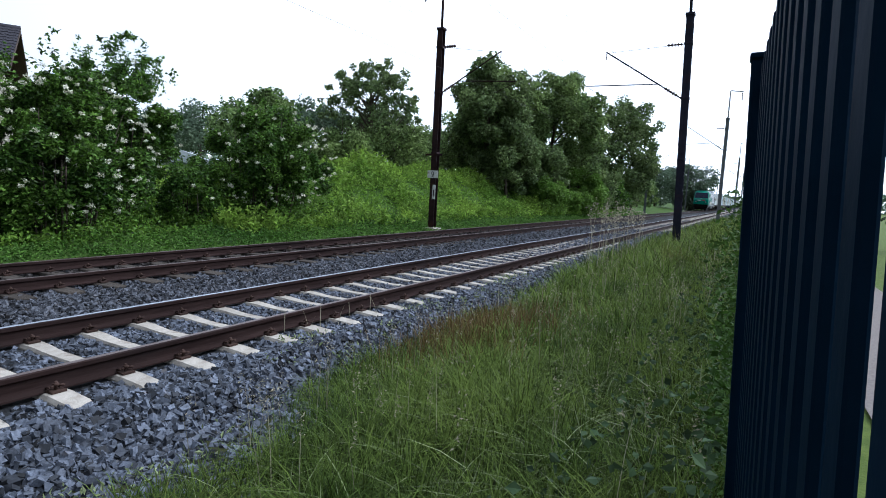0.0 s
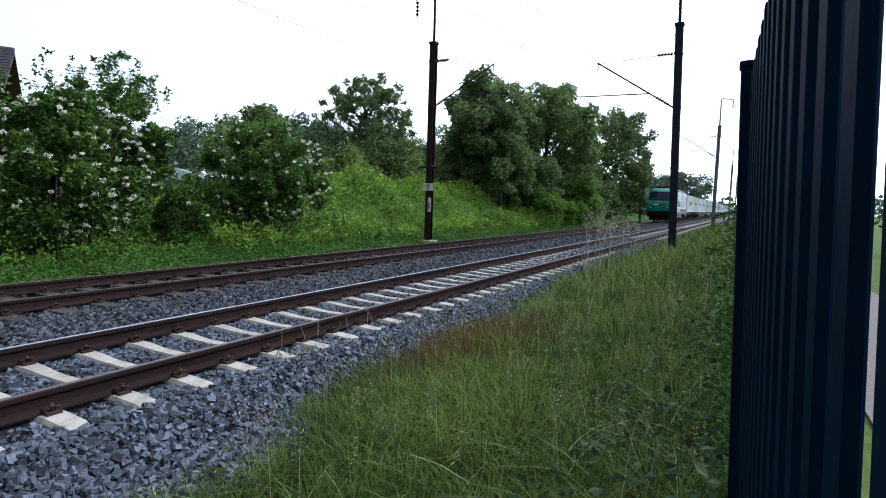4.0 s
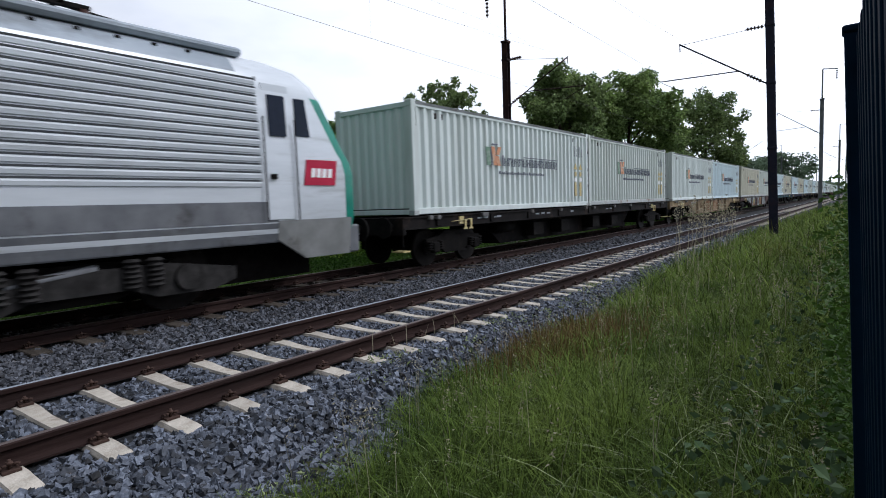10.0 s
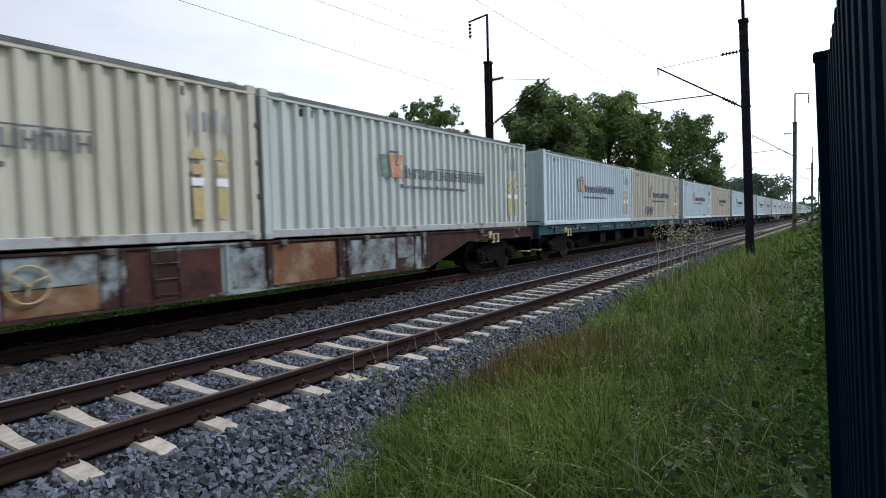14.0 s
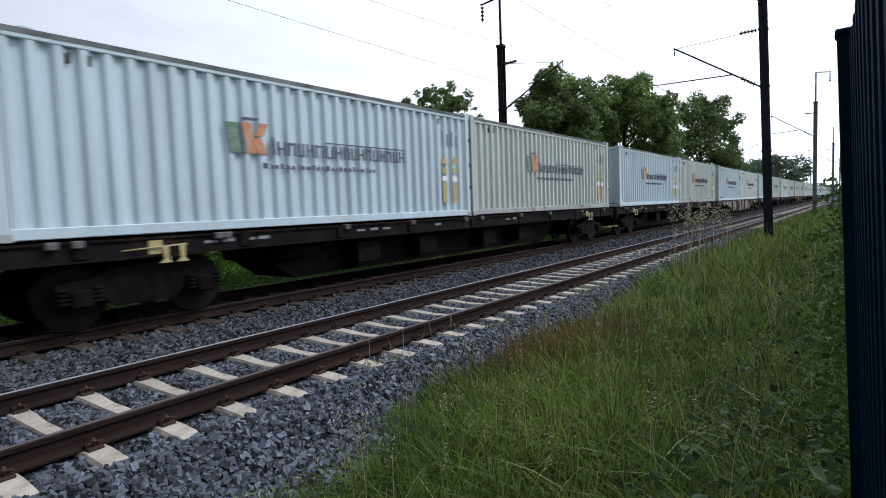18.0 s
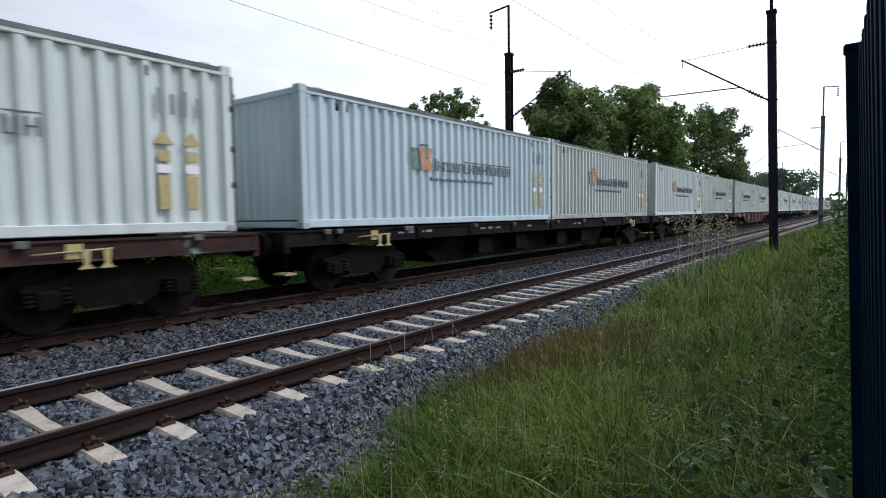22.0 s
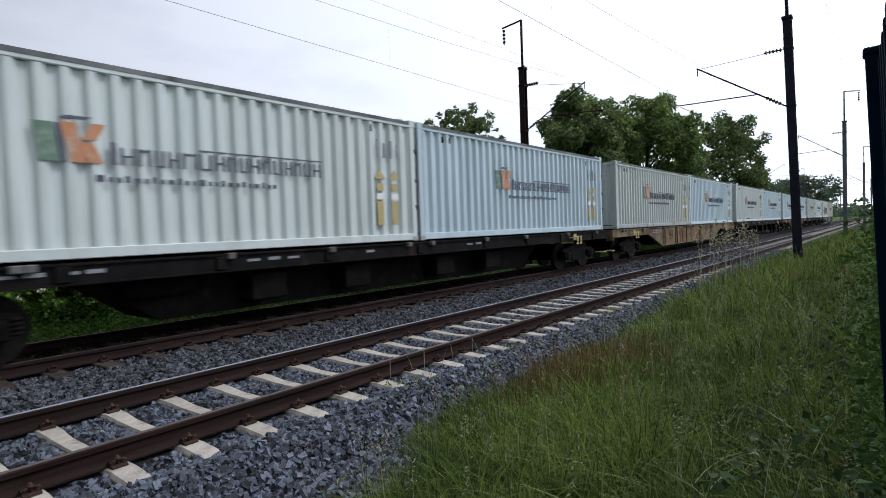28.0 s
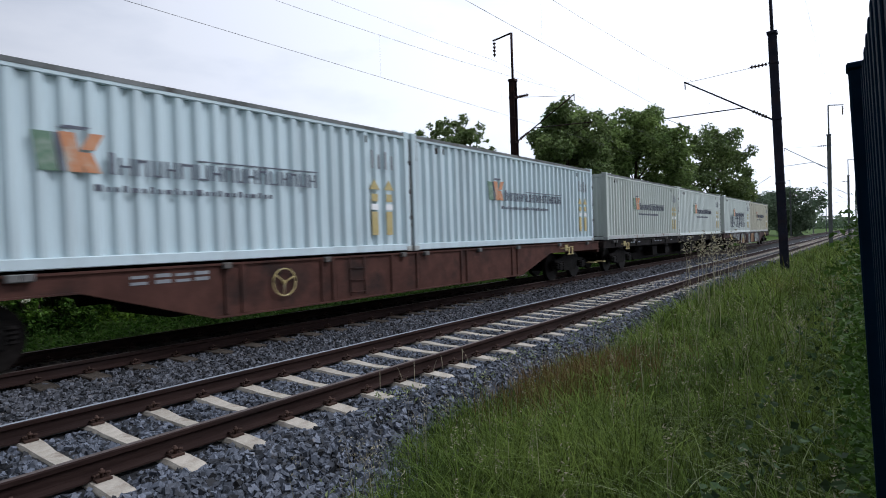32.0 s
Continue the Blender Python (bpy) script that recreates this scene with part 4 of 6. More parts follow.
# ---- fence beside the camera ----
FX, FTOP = 0.146, 2.06
fence = empty("metal_fence", pose(FX + 0.014, -0.33, 0, 0, -2.2, 2.0), "dark blue-green painted steel bar fence", "fence")
bar_bm = boxm(-0.007, 0.007, -0.031, 0.031, 0.06, FTOP, bevel=0.003)
BAR = bpy.data.meshes.new("fence_bar")
bar_bm.to_mesh(BAR)
bar_bm.free()
BAR.materials.append(M["fence_paint"])
for i in range(48):
    y = -0.62 + (i - 24) * 0.148
    share("fence_bar", BAR, fence, pose(0, y, 0))
for z in (0.22, FTOP - 0.12):
    part("fence_rail", boxm(0.006, 0.030, -4.3, 2.86, z, z + 0.045, bevel=0.004), "fence_paint", fence)
post = part("fence_post", boxm(-0.04, 0.04, 2.86, 2.94, -0.2, FTOP + 0.03, bevel=0.006), "fence_paint", fence)
part("post_cap", boxm(-0.046, 0.046, 2.854, 2.946, FTOP + 0.03, FTOP + 0.055, bevel=0.006), "fence_paint", post)
for k in range(9):
    y0 = 2.65 + k * 2.6
    pn = empty("mesh_fence_panel", pose(0.060, y0, 0, 0, -2.2, 0), "dark green wire mesh fence panel grown over with ivy", "fence", "panels of the mesh fence")
    part("panel_post", boxm(-0.03, 0.03, 2.5, 2.56, -0.2, FTOP, bevel=0.005), "fence_paint", pn)
    bm = bmesh.new()
    for i in range(50):
        box(bm, -0.003, 0.003, i * 0.05, i * 0.05 + 0.005, 0.05, FTOP - 0.04)
    tagged(part("upright_wires", bm, "fence_paint", pn), kind="stuff")
    bm = bmesh.new()
    for i in range(11):
        box(bm, 0.004, 0.010, 0, 2.5, 0.05 + i * 0.195, 0.058 + i * 0.195)
    tagged(part("cross_wires", bm, "fence_paint", pn), kind="stuff")
n = 15000
iy = 2.8 + 21 * RNG.uniform(0, 1, n) ** 1.3
ip = np.stack([-0.03 + RNG.normal(size=n) * 0.07 - 0.05 * np.clip(2 - np.abs(iy - 4.5), 0, 1), iy, RNG.uniform(0, 1, n) ** 1.15 * (1.55 + 0.35 * np.sin(iy * 1.9)) * np.clip(0.45 + 0.1 * iy, 0.5, 1)], 1)
tagged(leaves("ivy", ip + np.outer(0.008 + (1.5 - ip[:, 2]) * 0.038, (1, 0, 0)), 0.040, "ivy", None, wide=0.65), "climbing ivy and bindweed on the fence", "ivy", kind="stuff")
for hy_, sd_ in ((1.0, 61), (5.0, 62), (9.5, 63), (14.5, 64), (20.0, 65), (27.0, 66)):
    tree("garden_hedge", 6.0 + 0.05 * hy_, hy_, 3.6, 5.4, 0.16, 9000, "hedge", "tall dark garden hedge behind the fence", sd_, lift=0.0, category="hedge")
path_way = np_mesh("footpath", np.array([(0.9, -20, 0.03), (2.3, -20, 0.03), (2.3, 90, 0.03), (0.9, 90, 0.03)], float), np.array([[0, 1, 2, 3]]), "asphalt")
tagged(path_way, "pale worn footpath behind the fence", "path", kind="structure")


# ---- overhead line ----
def insulator(bm, p, q, n=5, r=0.075):
    p, q = Vector(p), Vector(q)
    for i in range(n):
        a, b = p.lerp(q, (i + 0.2) / n), p.lerp(q, (i + 0.6) / n)
        tube(bm, a, b, r, 10, r * 0.7)
    tube(bm, p, q, r * 0.35, 6)


def mast(x, y, side, track_x, beam_top=8.5, top=10.7, grey=False, number="", paint="mast", tie=7.68, tip=7.78, low=5.95, arm=6.35, hold=5.66, lean=0.0):
    """A steel mast with a cantilever over its track; side +1 reaches to +x."""
    base = float(ground_z(x, y))
    col = "mast_grey" if grey else paint
    th = empty("catenary_mast", pose(x, y, 0, 0, -lean, 0), "tall dark steel catenary mast beside the rails", "mast", "masts of the overhead line")
    bm = bmesh.new()
    w = 0.13
    e, f_ = w - 0.018, 0.010
    outline = [(-w, -w), (w, -w), (w, -e), (f_, -e), (f_, e), (w, e), (w, w), (-w, w), (-w, e), (-f_, e), (-f_, -e), (-w, -e)]
    lo_ = [bm.verts.new((u, v, base - 0.3)) for u, v in outline]
    hi_ = [bm.verts.new((u, v, beam_top)) for u, v in outline]
    for i in range(12):
        bm.faces.new((lo_[i], lo_[(i + 1) % 12], hi_[(i + 1) % 12], hi_[i]))
    bm.faces.new(hi_)
    part("column", bm, col, th, "rusty brown steel H-beam column")
    part("foundation", boxm(-0.3, 0.3, -0.3, 0.3, base - 0.4, base + 0.10, bevel=0.02), "concrete", th)
    part("extension", tubem((0, 0, beam_top - 0.6), (0, 0, top), 0.055, 8), col, th)
    part("extension_collar", boxm(-0.16, 0.16, -0.16, 0.16, beam_top - 0.08, beam_top + 0.02, bevel=0.01), col, th)
    out = -side
    part("feeder_bracket", tubem((0, 0, top), (out * 0.95, 0, top - 0.12), 0.04, 8), col, th)
    bm = bmesh.new()
    insulator(bm, (out * 0.88, 0, top - 0.2), (out * 0.88, 0, top - 0.85), 4)
    part("feeder_insulator", bm, "insulator", th)
    reach = (track_x - x)
    mx, mz = reach - side * 0.1, tip
    bm = bmesh.new()
    insulator(bm, (side * 0.2, 0, tie), (side * 0.75, 0, tie + 0.01), 5)
    part("tie_insulator", bm, "insulator", th)
    part("tie_rod", tubem((side * 0.13, 0, tie), (mx, 0, mz), 0.009, 6), "wire", th)
    p0, p1 = Vector((side * 0.13, 0, low)), Vector((mx + side * 0.12, 0, mz + 0.04))
    bm = bmesh.new()
    insulator(bm, p0.lerp(p1, 0.06), p0.lerp(p1, 0.22), 5)
    part("strut_insulator", bm, "insulator", th)
    part("strut", tubem(p0, p1, 0.028, 8), col, th)
    a = p0.lerp(p1, 0.30)
    part("steady_tube", tubem(a, (reach + side * 0.75, 0, arm), 0.022, 8), col, th)
    part("steady_arm", tubem((reach + side * 0.7, 0, arm - 0.05), (reach - side * 0.12, 0, hold), 0.014, 6), col, th)
    part("drop_wire", tubem((mx + side * 0.1, 0, mz), (mx + side * 0.1, 0, mz - 0.25), 0.02, 6), "wire", th)
    for z in (low, tie, 3.1):
        part("clamp", boxm(-0.15, 0.15, -0.15, 0.15, z - 0.04, z + 0.04, bevel=0.008), col, th)
    if number:
        part("cross_bar", boxm(-0.42, 0.42, -0.16, -0.135, 2.98, 3.06), col, th)
        pl = part("number_plate", boxm(-0.26, 0.26, -0.165, -0.150, 2.02, 2.34, bevel=0.004), "plate_white", th, "weathered cream number plate")
        word("digit", number, 0.34, Matrix.Translation((-0.09, -0.168, 2.06)) @ Matrix.Rotation(radians(90), 4, "X"), "black_paint", pl, thick=0.002)
        part("warning_plate", boxm(0.02, 0.17, -0.160, -0.145, 1.10, 1.72, bevel=0.004), "plate_white", th, "white warning plate")
        bm = bmesh.new()
        prism(bm, [(0.06, 1.5), (0.12, 1.5), (0.10, 1.30), (0.13, 1.30), (0.07, 1.14), (0.085, 1.26), (0.06, 1.26)], "y", -0.166, -0.1605)
        part("warning_mark", bm, "black_paint", th)
    return th


mast(-12.38, 21.7, 1, FAR_X, beam_top=8.37, top=10.4, tie=7.58, tip=7.2, low=5.66, arm=6.0, hold=5.6, number="9")
mast(-2.45, 23.0, -1, NEAR_X, paint="mast_blue", lean=1.6, beam_top=8.40, top=10.7, tie=7.33, tip=7.27, low=5.36, arm=6.05, hold=5.5)
LEFT_Y = (-24, 21.7, 78, 128, 180, 235)
RIGHT_Y = (-26, 23.0, 52, 96, 140, 190, 240)
for y in LEFT_Y[2:]:
    mast(-12.5, y, 1, FAR_X, grey=True)
for y in RIGHT_Y[2:]:
    mast(-2.5, y, -1, NEAR_X, grey=True)


def wire(name, pts, r, label):
    bm = bmesh.new()
    line = [pts[0]] + [q for p, q in zip(pts, pts[1:]) if (Vector(q) - Vector(p)).length > 0.01]
    sweep(bm, line, r, 5)
    ob = part(name, bm, "wire", None)
    return tagged(ob, label, "wire", "wires of the overhead line")


def sag(p, q, drop, n=10):
    p, q = Vector(p), Vector(q)
    return [p.lerp(q, i / n) - Vector((0, 0, drop * 4 * (i / n) * (1 - i / n))) for i in range(n + 1)]


for cx_t, ys, px_, side in ((FAR_X, LEFT_Y, -12.4, 1), (NEAR_X, RIGHT_Y, -2.6, -1)):
    top_, low_, feed = [], [], []
    for a, b in zip(ys, ys[1:]):
        top_ += sag((cx_t, a, 7.25), (cx_t, b, 7.25), 0.9)
        low_ += [Vector((cx_t, a, 5.55)), Vector((cx_t, b, 5.55))]
        feed += sag((px_ - side * 0.88, a, 9.4), (px_ - side * 0.88, b, 9.4), 0.5)
        drops = bmesh.new()
        for i in range(1, 8):
            k = i / 8
            y = a + (b - a) * k
            tube(drops, (cx_t, y, 7.25 - 0.9 * 4 * k * (1 - k)), (cx_t, y, 5.55), 0.0014, 4)
        tagged(part("dropper_wires", drops, "wire", None), kind="stuff", label="thin dropper wires between carrier and contact wire", category="wire")
    wire("carrier_wire", top_, 0.0035, "sagging steel carrier wire over the track")
    wire("contact_wire", low_, 0.004, "straight copper contact wire over the track")
    wire("feeder_wire", feed, 0.0035, "feeder wire along the mast tops")

# ---- house and shed behind the bushes ----
house = empty("house", pose(-25.35, 9.05, 0.65, 0, 0, -30), "low plastered house with a dark tiled roof", "house")
part("wall", boxm(-0.2, 0.0, -10, 1.7, -0.3, 4.5), "plaster", house, "beige plastered wall")
part("wall", boxm(-6.0, -0.2, 1.5, 1.7, -0.3, 4.5), "plaster", house)
part("wall", boxm(-6.0, -0.2, -10, -9.8, -0.3, 4.5), "plaster", house)
part("wall", boxm(-6.2, -6.0, -10, 1.7, -0.3, 4.5), "plaster", house)
for sgn in (1, -1):
    bm = bmesh.new()
    out = [(0.55, 4.32), (-3.1, 6.35), (-3.1, 6.5), (0.60, 4.47)] if sgn > 0 else [(-6.75, 4.32), (-3.1, 6.35), (-3.1, 6.5), (-6.8, 4.47)]
    prism(bm, out, "y", -10.5, 2.2)
    rf = part("roof", bm, "brown_wood", house)
    if sgn > 0:
        ln = math.hypot(3.7, 2.03)
        d = Vector((-3.7, 0, 2.03)) / ln
        nrm = Vector((2.03, 0, 3.7)) / ln
        tile = bmesh.new()
        o = [(-0.02, -0.135, 0.03), (-0.02, 0.0, 0.055), (-0.02, 0.135, 0.03), (0.36, -0.135, 0.0), (0.36, 0.0, 0.03), (0.36, 0.135, 0.0)]
        tv = [tile.verts.new(p) for p in o]
        lv = [tile.verts.new((p[0], p[1], p[2] - 0.02)) for p in o]
        for q in ((0, 1, 4, 3), (1, 2, 5, 4)):
            tile.faces.new([tv[i] for i in q])
        for i in range(2):
            tile.faces.new((tv[i + 1], tv[i], lv[i], lv[i + 1]))
        TILE = bpy.data.meshes.new("roof_tile")
        tile.to_mesh(TILE)
        tile.free()
        TILE.materials.append(M["roof_tile"])
        basis = Matrix((( d.x, 0, nrm.x, 0), (0, 1, 0, 0), (d.z, 0, nrm.z, 0), (0, 0, 0, 1)))
        for r_ in range(13):
            for c_ in range(22):
                p = Vector((0.60, 0, 4.49)) + d * (r_ * 0.32)
                share("roof_tile", TILE, rf, Matrix.Translation((p.x, -3.5 + c_ * 0.265, p.z)) @ basis)
part("ridge", tubem((-3.1, -10.5, 6.52), (-3.1, 2.2, 6.52), 0.11, 8), "roof_tile", house)
part("gutter", tubem((0.66, -10.5, 4.36), (0.66, 2.2, 4.36), 0.07, 8), "box_steel", house, "grey metal gutter")
part("beam", boxm(0.0, 0.08, -10, 1.7, 3.35, 3.5), "brown_wood", house)
part("shutter", boxm(0.0, 0.05, -3.2, 0.4, 3.5, 4.4, bevel=0.01), "brown_wood", house)
# a blue garden chair by the house wall
chair = empty("garden_chair", pose(-22.9, 7.6, 0.95, 0, 0, -30), "tall blue plastic garden chair by the house wall", "chair")
part("backrest", boxm(-0.25, -0.20, -0.28, 0.28, 0.42, 1.25, bevel=0.02), "blue_plastic", chair)
part("seat", boxm(-0.22, 0.28, -0.28, 0.28, 0.38, 0.43, bevel=0.02), "blue_plastic", chair)
for sx_ in (-0.2, 0.24):
    for sy_ in (-0.24, 0.24):
        part("leg", boxm(sx_ - 0.025, sx_ + 0.025, sy_ - 0.025, sy_ + 0.025, -0.70, 0.39), "blue_plastic", chair)
shed = empty("garden_shed", pose(-34.0, 25.6, 0.2, 0, 0, 45), "pale sheet metal shed roof behind the bushes", "shed")
part("wall", boxm(-2, 2, -2.5, 2.5, 0, 2.2), "shed_sheet", shed)
bm = bmesh.new()
prism(bm, [(-2.3, 2.2), (2.3, 2.2), (0, 3.0)], "y", -2.8, 2.8)
part("roof", bm, "shed_sheet", shed)


# ---- the goods train ----
WAGON, BOX, GAP = 22.3, 10.40, 0.10
DECK = 1.28


def train_y(t):
    """Where the first container begins along the track; the train gains a little speed."""
    s = t - 9.0
    return 24.58 - 14.363 * s - 0.0555 * s * s



def bogie(parent, y, base=1.9, r=0.46, name="bogie"):
    """A goods bogie: side frames with axle boxes and springs, a bolster, and two wheelsets."""
    h = base / 2
    fr = new(name)
    fr.parent = parent
    for s in (-1, 1):
        bm = bmesh.new()
        x0, x1 = sorted((s * 0.98, s * 1.08))
        prism(bm, [(y - h - 0.28, 0.50), (y - h + 0.25, 0.50), (y - 0.42, 0.30), (y + 0.42, 0.30), (y + h - 0.25, 0.50), (y + h + 0.28, 0.50), (y + h + 0.28, 0.68),
                   (y + h - 0.2, 0.74), (y + 0.4, 0.86), (y - 0.4, 0.86), (y - h + 0.2, 0.74), (y - h - 0.28, 0.68)], "x", x0, x1)
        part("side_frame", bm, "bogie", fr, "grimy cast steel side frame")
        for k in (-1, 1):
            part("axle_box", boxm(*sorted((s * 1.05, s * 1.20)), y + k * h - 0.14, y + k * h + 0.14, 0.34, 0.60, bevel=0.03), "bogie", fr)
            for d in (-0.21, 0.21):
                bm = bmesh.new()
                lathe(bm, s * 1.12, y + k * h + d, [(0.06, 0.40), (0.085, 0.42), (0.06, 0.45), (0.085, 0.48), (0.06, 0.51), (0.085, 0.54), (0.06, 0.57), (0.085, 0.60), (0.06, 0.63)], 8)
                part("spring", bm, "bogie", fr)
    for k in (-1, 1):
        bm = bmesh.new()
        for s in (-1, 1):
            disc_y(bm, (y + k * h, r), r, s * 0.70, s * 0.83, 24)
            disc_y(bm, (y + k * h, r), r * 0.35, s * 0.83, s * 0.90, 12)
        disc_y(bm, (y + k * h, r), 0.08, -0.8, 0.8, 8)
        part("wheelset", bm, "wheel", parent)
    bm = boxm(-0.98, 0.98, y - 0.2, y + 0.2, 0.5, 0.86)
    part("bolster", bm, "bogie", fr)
    return fr


def buffers(parent, y, out):
    for s in (-1, 1):
        bm = bmesh.new()
        tube(bm, (s * 0.875, y, 1.02), (s * 0.875, y + out * 0.42, 1.02), 0.10, 10)
        tube(bm, (s * 0.875, y + out * 0.42, 1.02), (s * 0.875, y + out * 0.48, 1.02), 0.24, 16)
        part("buffer", bm, "bogie", parent, "black steel buffer")
    bm = bmesh.new()
    tube(bm, (0, y, 0.98), (0, y + out * 0.45, 0.9), 0.05, 8)
    part("coupling", bm, "bogie", parent)


TOTAL = 2 * BOX + GAP


def wagon_meshes(style, paint):
    """A two-bogie container wagon, standing at its first container's end; style: flat sill with a deep spine, or deep fish-bellied sill."""
    thing = new("container_wagon")
    a, b = -0.42, TOTAL + 0.42
    top = DECK - 0.03
    shallow, deep = top - 0.27, 0.40
    for s in (-1, 1):
        x0, x1 = sorted((s * 1.16, s * 1.24))
        bm = bmesh.new()
        if style == "deep":
            out = [(a, shallow), (3.65, shallow), (5.55, deep), (TOTAL - 5.55, deep), (TOTAL - 3.65, shallow), (b, shallow), (b, top), (a, top)]
        else:
            out = [(a, shallow), (b, shallow), (b, top), (a, top)]
        prism(bm, out, "x", x0, x1)
        sill = part("side_sill", bm, paint, thing, "painted steel side sill with grime and rust")
        part("top_flange", boxm(*sorted((s * 1.14, s * 1.275)), a, b, top - 0.03, top + 0.004), paint, sill)
        if style == "deep":
            u0, u1 = sorted((s * 1.16, s * 1.285))
            bm = bmesh.new()
            for p, q in zip(out[:5], out[1:6]):
                prism(bm, [(p[0], p[1] - 0.022), (q[0], q[1] - 0.022), (q[0], q[1] + 0.004), (p[0], p[1] + 0.004)], "x", u0, u1)
            part("bottom_flange", bm, paint, sill)
        else:
            part("bottom_flange", boxm(*sorted((s * 1.14, s * 1.265)), a, b, shallow - 0.02, shallow + 0.006), paint, sill)
            for y in (0.9, 3.4, 5.6, 7.8, TOTAL / 2, TOTAL - 7.8, TOTAL - 5.6, TOTAL - 3.4, TOTAL - 0.9) if s > 0 else ():
                part("stake_pocket", boxm(*sorted((s * 1.24, s * 1.285)), y - 0.09, y + 0.09, shallow + 0.02, top - 0.04, bevel=0.01), paint, sill)
        if s < 0:
            continue
        if style == "deep":
            # paired web stiffeners, the hand brake wheel, a grab ladder and door-like panels
            for y in (5.75, 6.05, 7.75, 8.02, 9.7, 10.55, 12.3, 12.55, TOTAL - 6.05, TOTAL - 5.75):
                part("stiffener", boxm(1.24, 1.275, y - 0.035, y + 0.035, deep + 0.03, top - 0.03, bevel=0.004), paint, sill)
            bm = bmesh.new()
            sweep(bm, [(1.30, 6.85 + 0.24 * math.cos(k * math.pi / 10), 0.86 + 0.24 * math.sin(k * math.pi / 10)) for k in range(21)], 0.014, 6)
            for k in range(3):
                tube(bm, (1.30, 6.85, 0.86), (1.30, 6.85 + 0.24 * math.cos(k * 2.1 + 0.4), 0.86 + 0.24 * math.sin(k * 2.1 + 0.4)), 0.011, 5)
            tube(bm, (1.23, 6.85, 0.86), (1.32, 6.85, 0.86), 0.03, 8)
            part("brake_wheel", bm, "wagon_tan" if paint == "wagon_tan" else "yellow", sill, "spoked hand brake wheel")
            for y in (8.45, 8.85):
                part("ladder_rail", tubem((1.27, y, deep + 0.05), (1.27, y, top - 0.03), 0.011, 5), paint, sill)
            for k in range(3):
                part("ladder_rung", tubem((1.27, 8.45, 0.52 + k * 0.24), (1.27, 8.85, 0.52 + k * 0.24), 0.010, 5), paint, sill)
            if paint == "graffiti":
                for y0, y1, z0, z1, mt in ((3.95, 5.65, 0.72, 1.20, "graffiti_pale"), (6.12, 6.55, 0.44, 1.16, "graffiti_pale"), (6.6, 7.7, 0.80, 1.20, "graffiti_pale"), (6.6, 7.7, 0.44, 0.78, "wagon_rust"),
                                           (8.1, 9.6, 0.44, 1.18, "wagon_red"), (9.8, 10.45, 0.46, 1.15, "graffiti_pale"), (10.65, 12.2, 0.45, 1.18, "wagon_rust"), (12.65, 14.1, 0.46, 1.17, "graffiti_pale"), (14.2, 15.3, 0.70, 1.18, "graffiti_pale")):
                    part("sprayed_panel", boxm(1.236, 1.2445, y0, y1, z0, z1), mt, sill, "sprayed and faded panel")
            else:
                for y0, y1, z0, z1 in ((8.1, 9.6, 0.46, 1.14), (10.65, 12.2, 0.46, 1.14)):
                    part("web_panel", boxm(1.236, 1.2455, y0, y1, z0, z1), "wagon_rust" if paint == "wagon_tan" else paint, sill, "rust-stained web panel")
        for y in (0.55, 0.85, 2.9, 3.05, 5.75, 7.85, BOX - 0.35, BOX + 0.45, TOTAL - 7.8, TOTAL - 5.75, TOTAL - 3.0, TOTAL - 0.7):
            part("lock_clamp", boxm(1.235, 1.335, y - 0.07, y + 0.07, top - 0.09, top + 0.012, bevel=0.012), "lock_steel", sill, "worn steel container lock")
        for k, y in enumerate((2.15, TOTAL - 2.15)):
            part("lever_bar", tubem((1.29, y - 0.75, shallow + 0.10), (1.29, y + 0.2, shallow + 0.14), 0.012, 5), "yellow", sill)
            for d in (-0.13, 0.13):
                bm = bmesh.new()
                prism(bm, [(y + d - 0.05, shallow + 0.14), (y + d + 0.05, shallow + 0.14), (y + d + 0.03, shallow - 0.06), (y + d + 0.10, shallow - 0.12), (y + d - 0.10, shallow - 0.12), (y + d - 0.03, shallow - 0.06)], "x", 1.285, 1.305)
                part("brake_handle", bm, "yellow", sill, "ochre brake changeover handle")
            part("lever_plate", boxm(1.242, 1.268, y - 0.36, y - 0.16, shallow + 0.02, top - 0.05), "yellow", sill)
        stencil = (4.4, 4.75, 5.05, 5.35) if style == "deep" else (2.8, 3.1, 3.5, 3.8, 6.2, 6.6, 7.0, 8.9, 12.4, 12.8)
        for k, y in enumerate(stencil):
            z = top - 0.12
            for row in range(2 if style == "deep" else 1):
                part("stencil_mark", boxm(1.243, 1.2485, y - 0.12, y + 0.11, z - 0.03 - 0.09 * row, z + 0.012 - 0.09 * row + 0.012 * (k % 2)), "number_grey", sill, "pale worn stencil marking")
    if style == "deep":
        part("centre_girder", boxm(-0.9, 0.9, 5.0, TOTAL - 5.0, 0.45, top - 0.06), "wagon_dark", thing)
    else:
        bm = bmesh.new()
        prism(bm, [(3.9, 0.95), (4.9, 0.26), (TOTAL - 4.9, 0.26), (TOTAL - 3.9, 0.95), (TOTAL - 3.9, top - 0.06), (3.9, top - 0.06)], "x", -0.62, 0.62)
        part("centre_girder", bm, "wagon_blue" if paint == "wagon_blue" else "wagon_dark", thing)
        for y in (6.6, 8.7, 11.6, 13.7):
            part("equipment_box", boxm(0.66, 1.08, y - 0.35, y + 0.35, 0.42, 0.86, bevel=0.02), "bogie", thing)
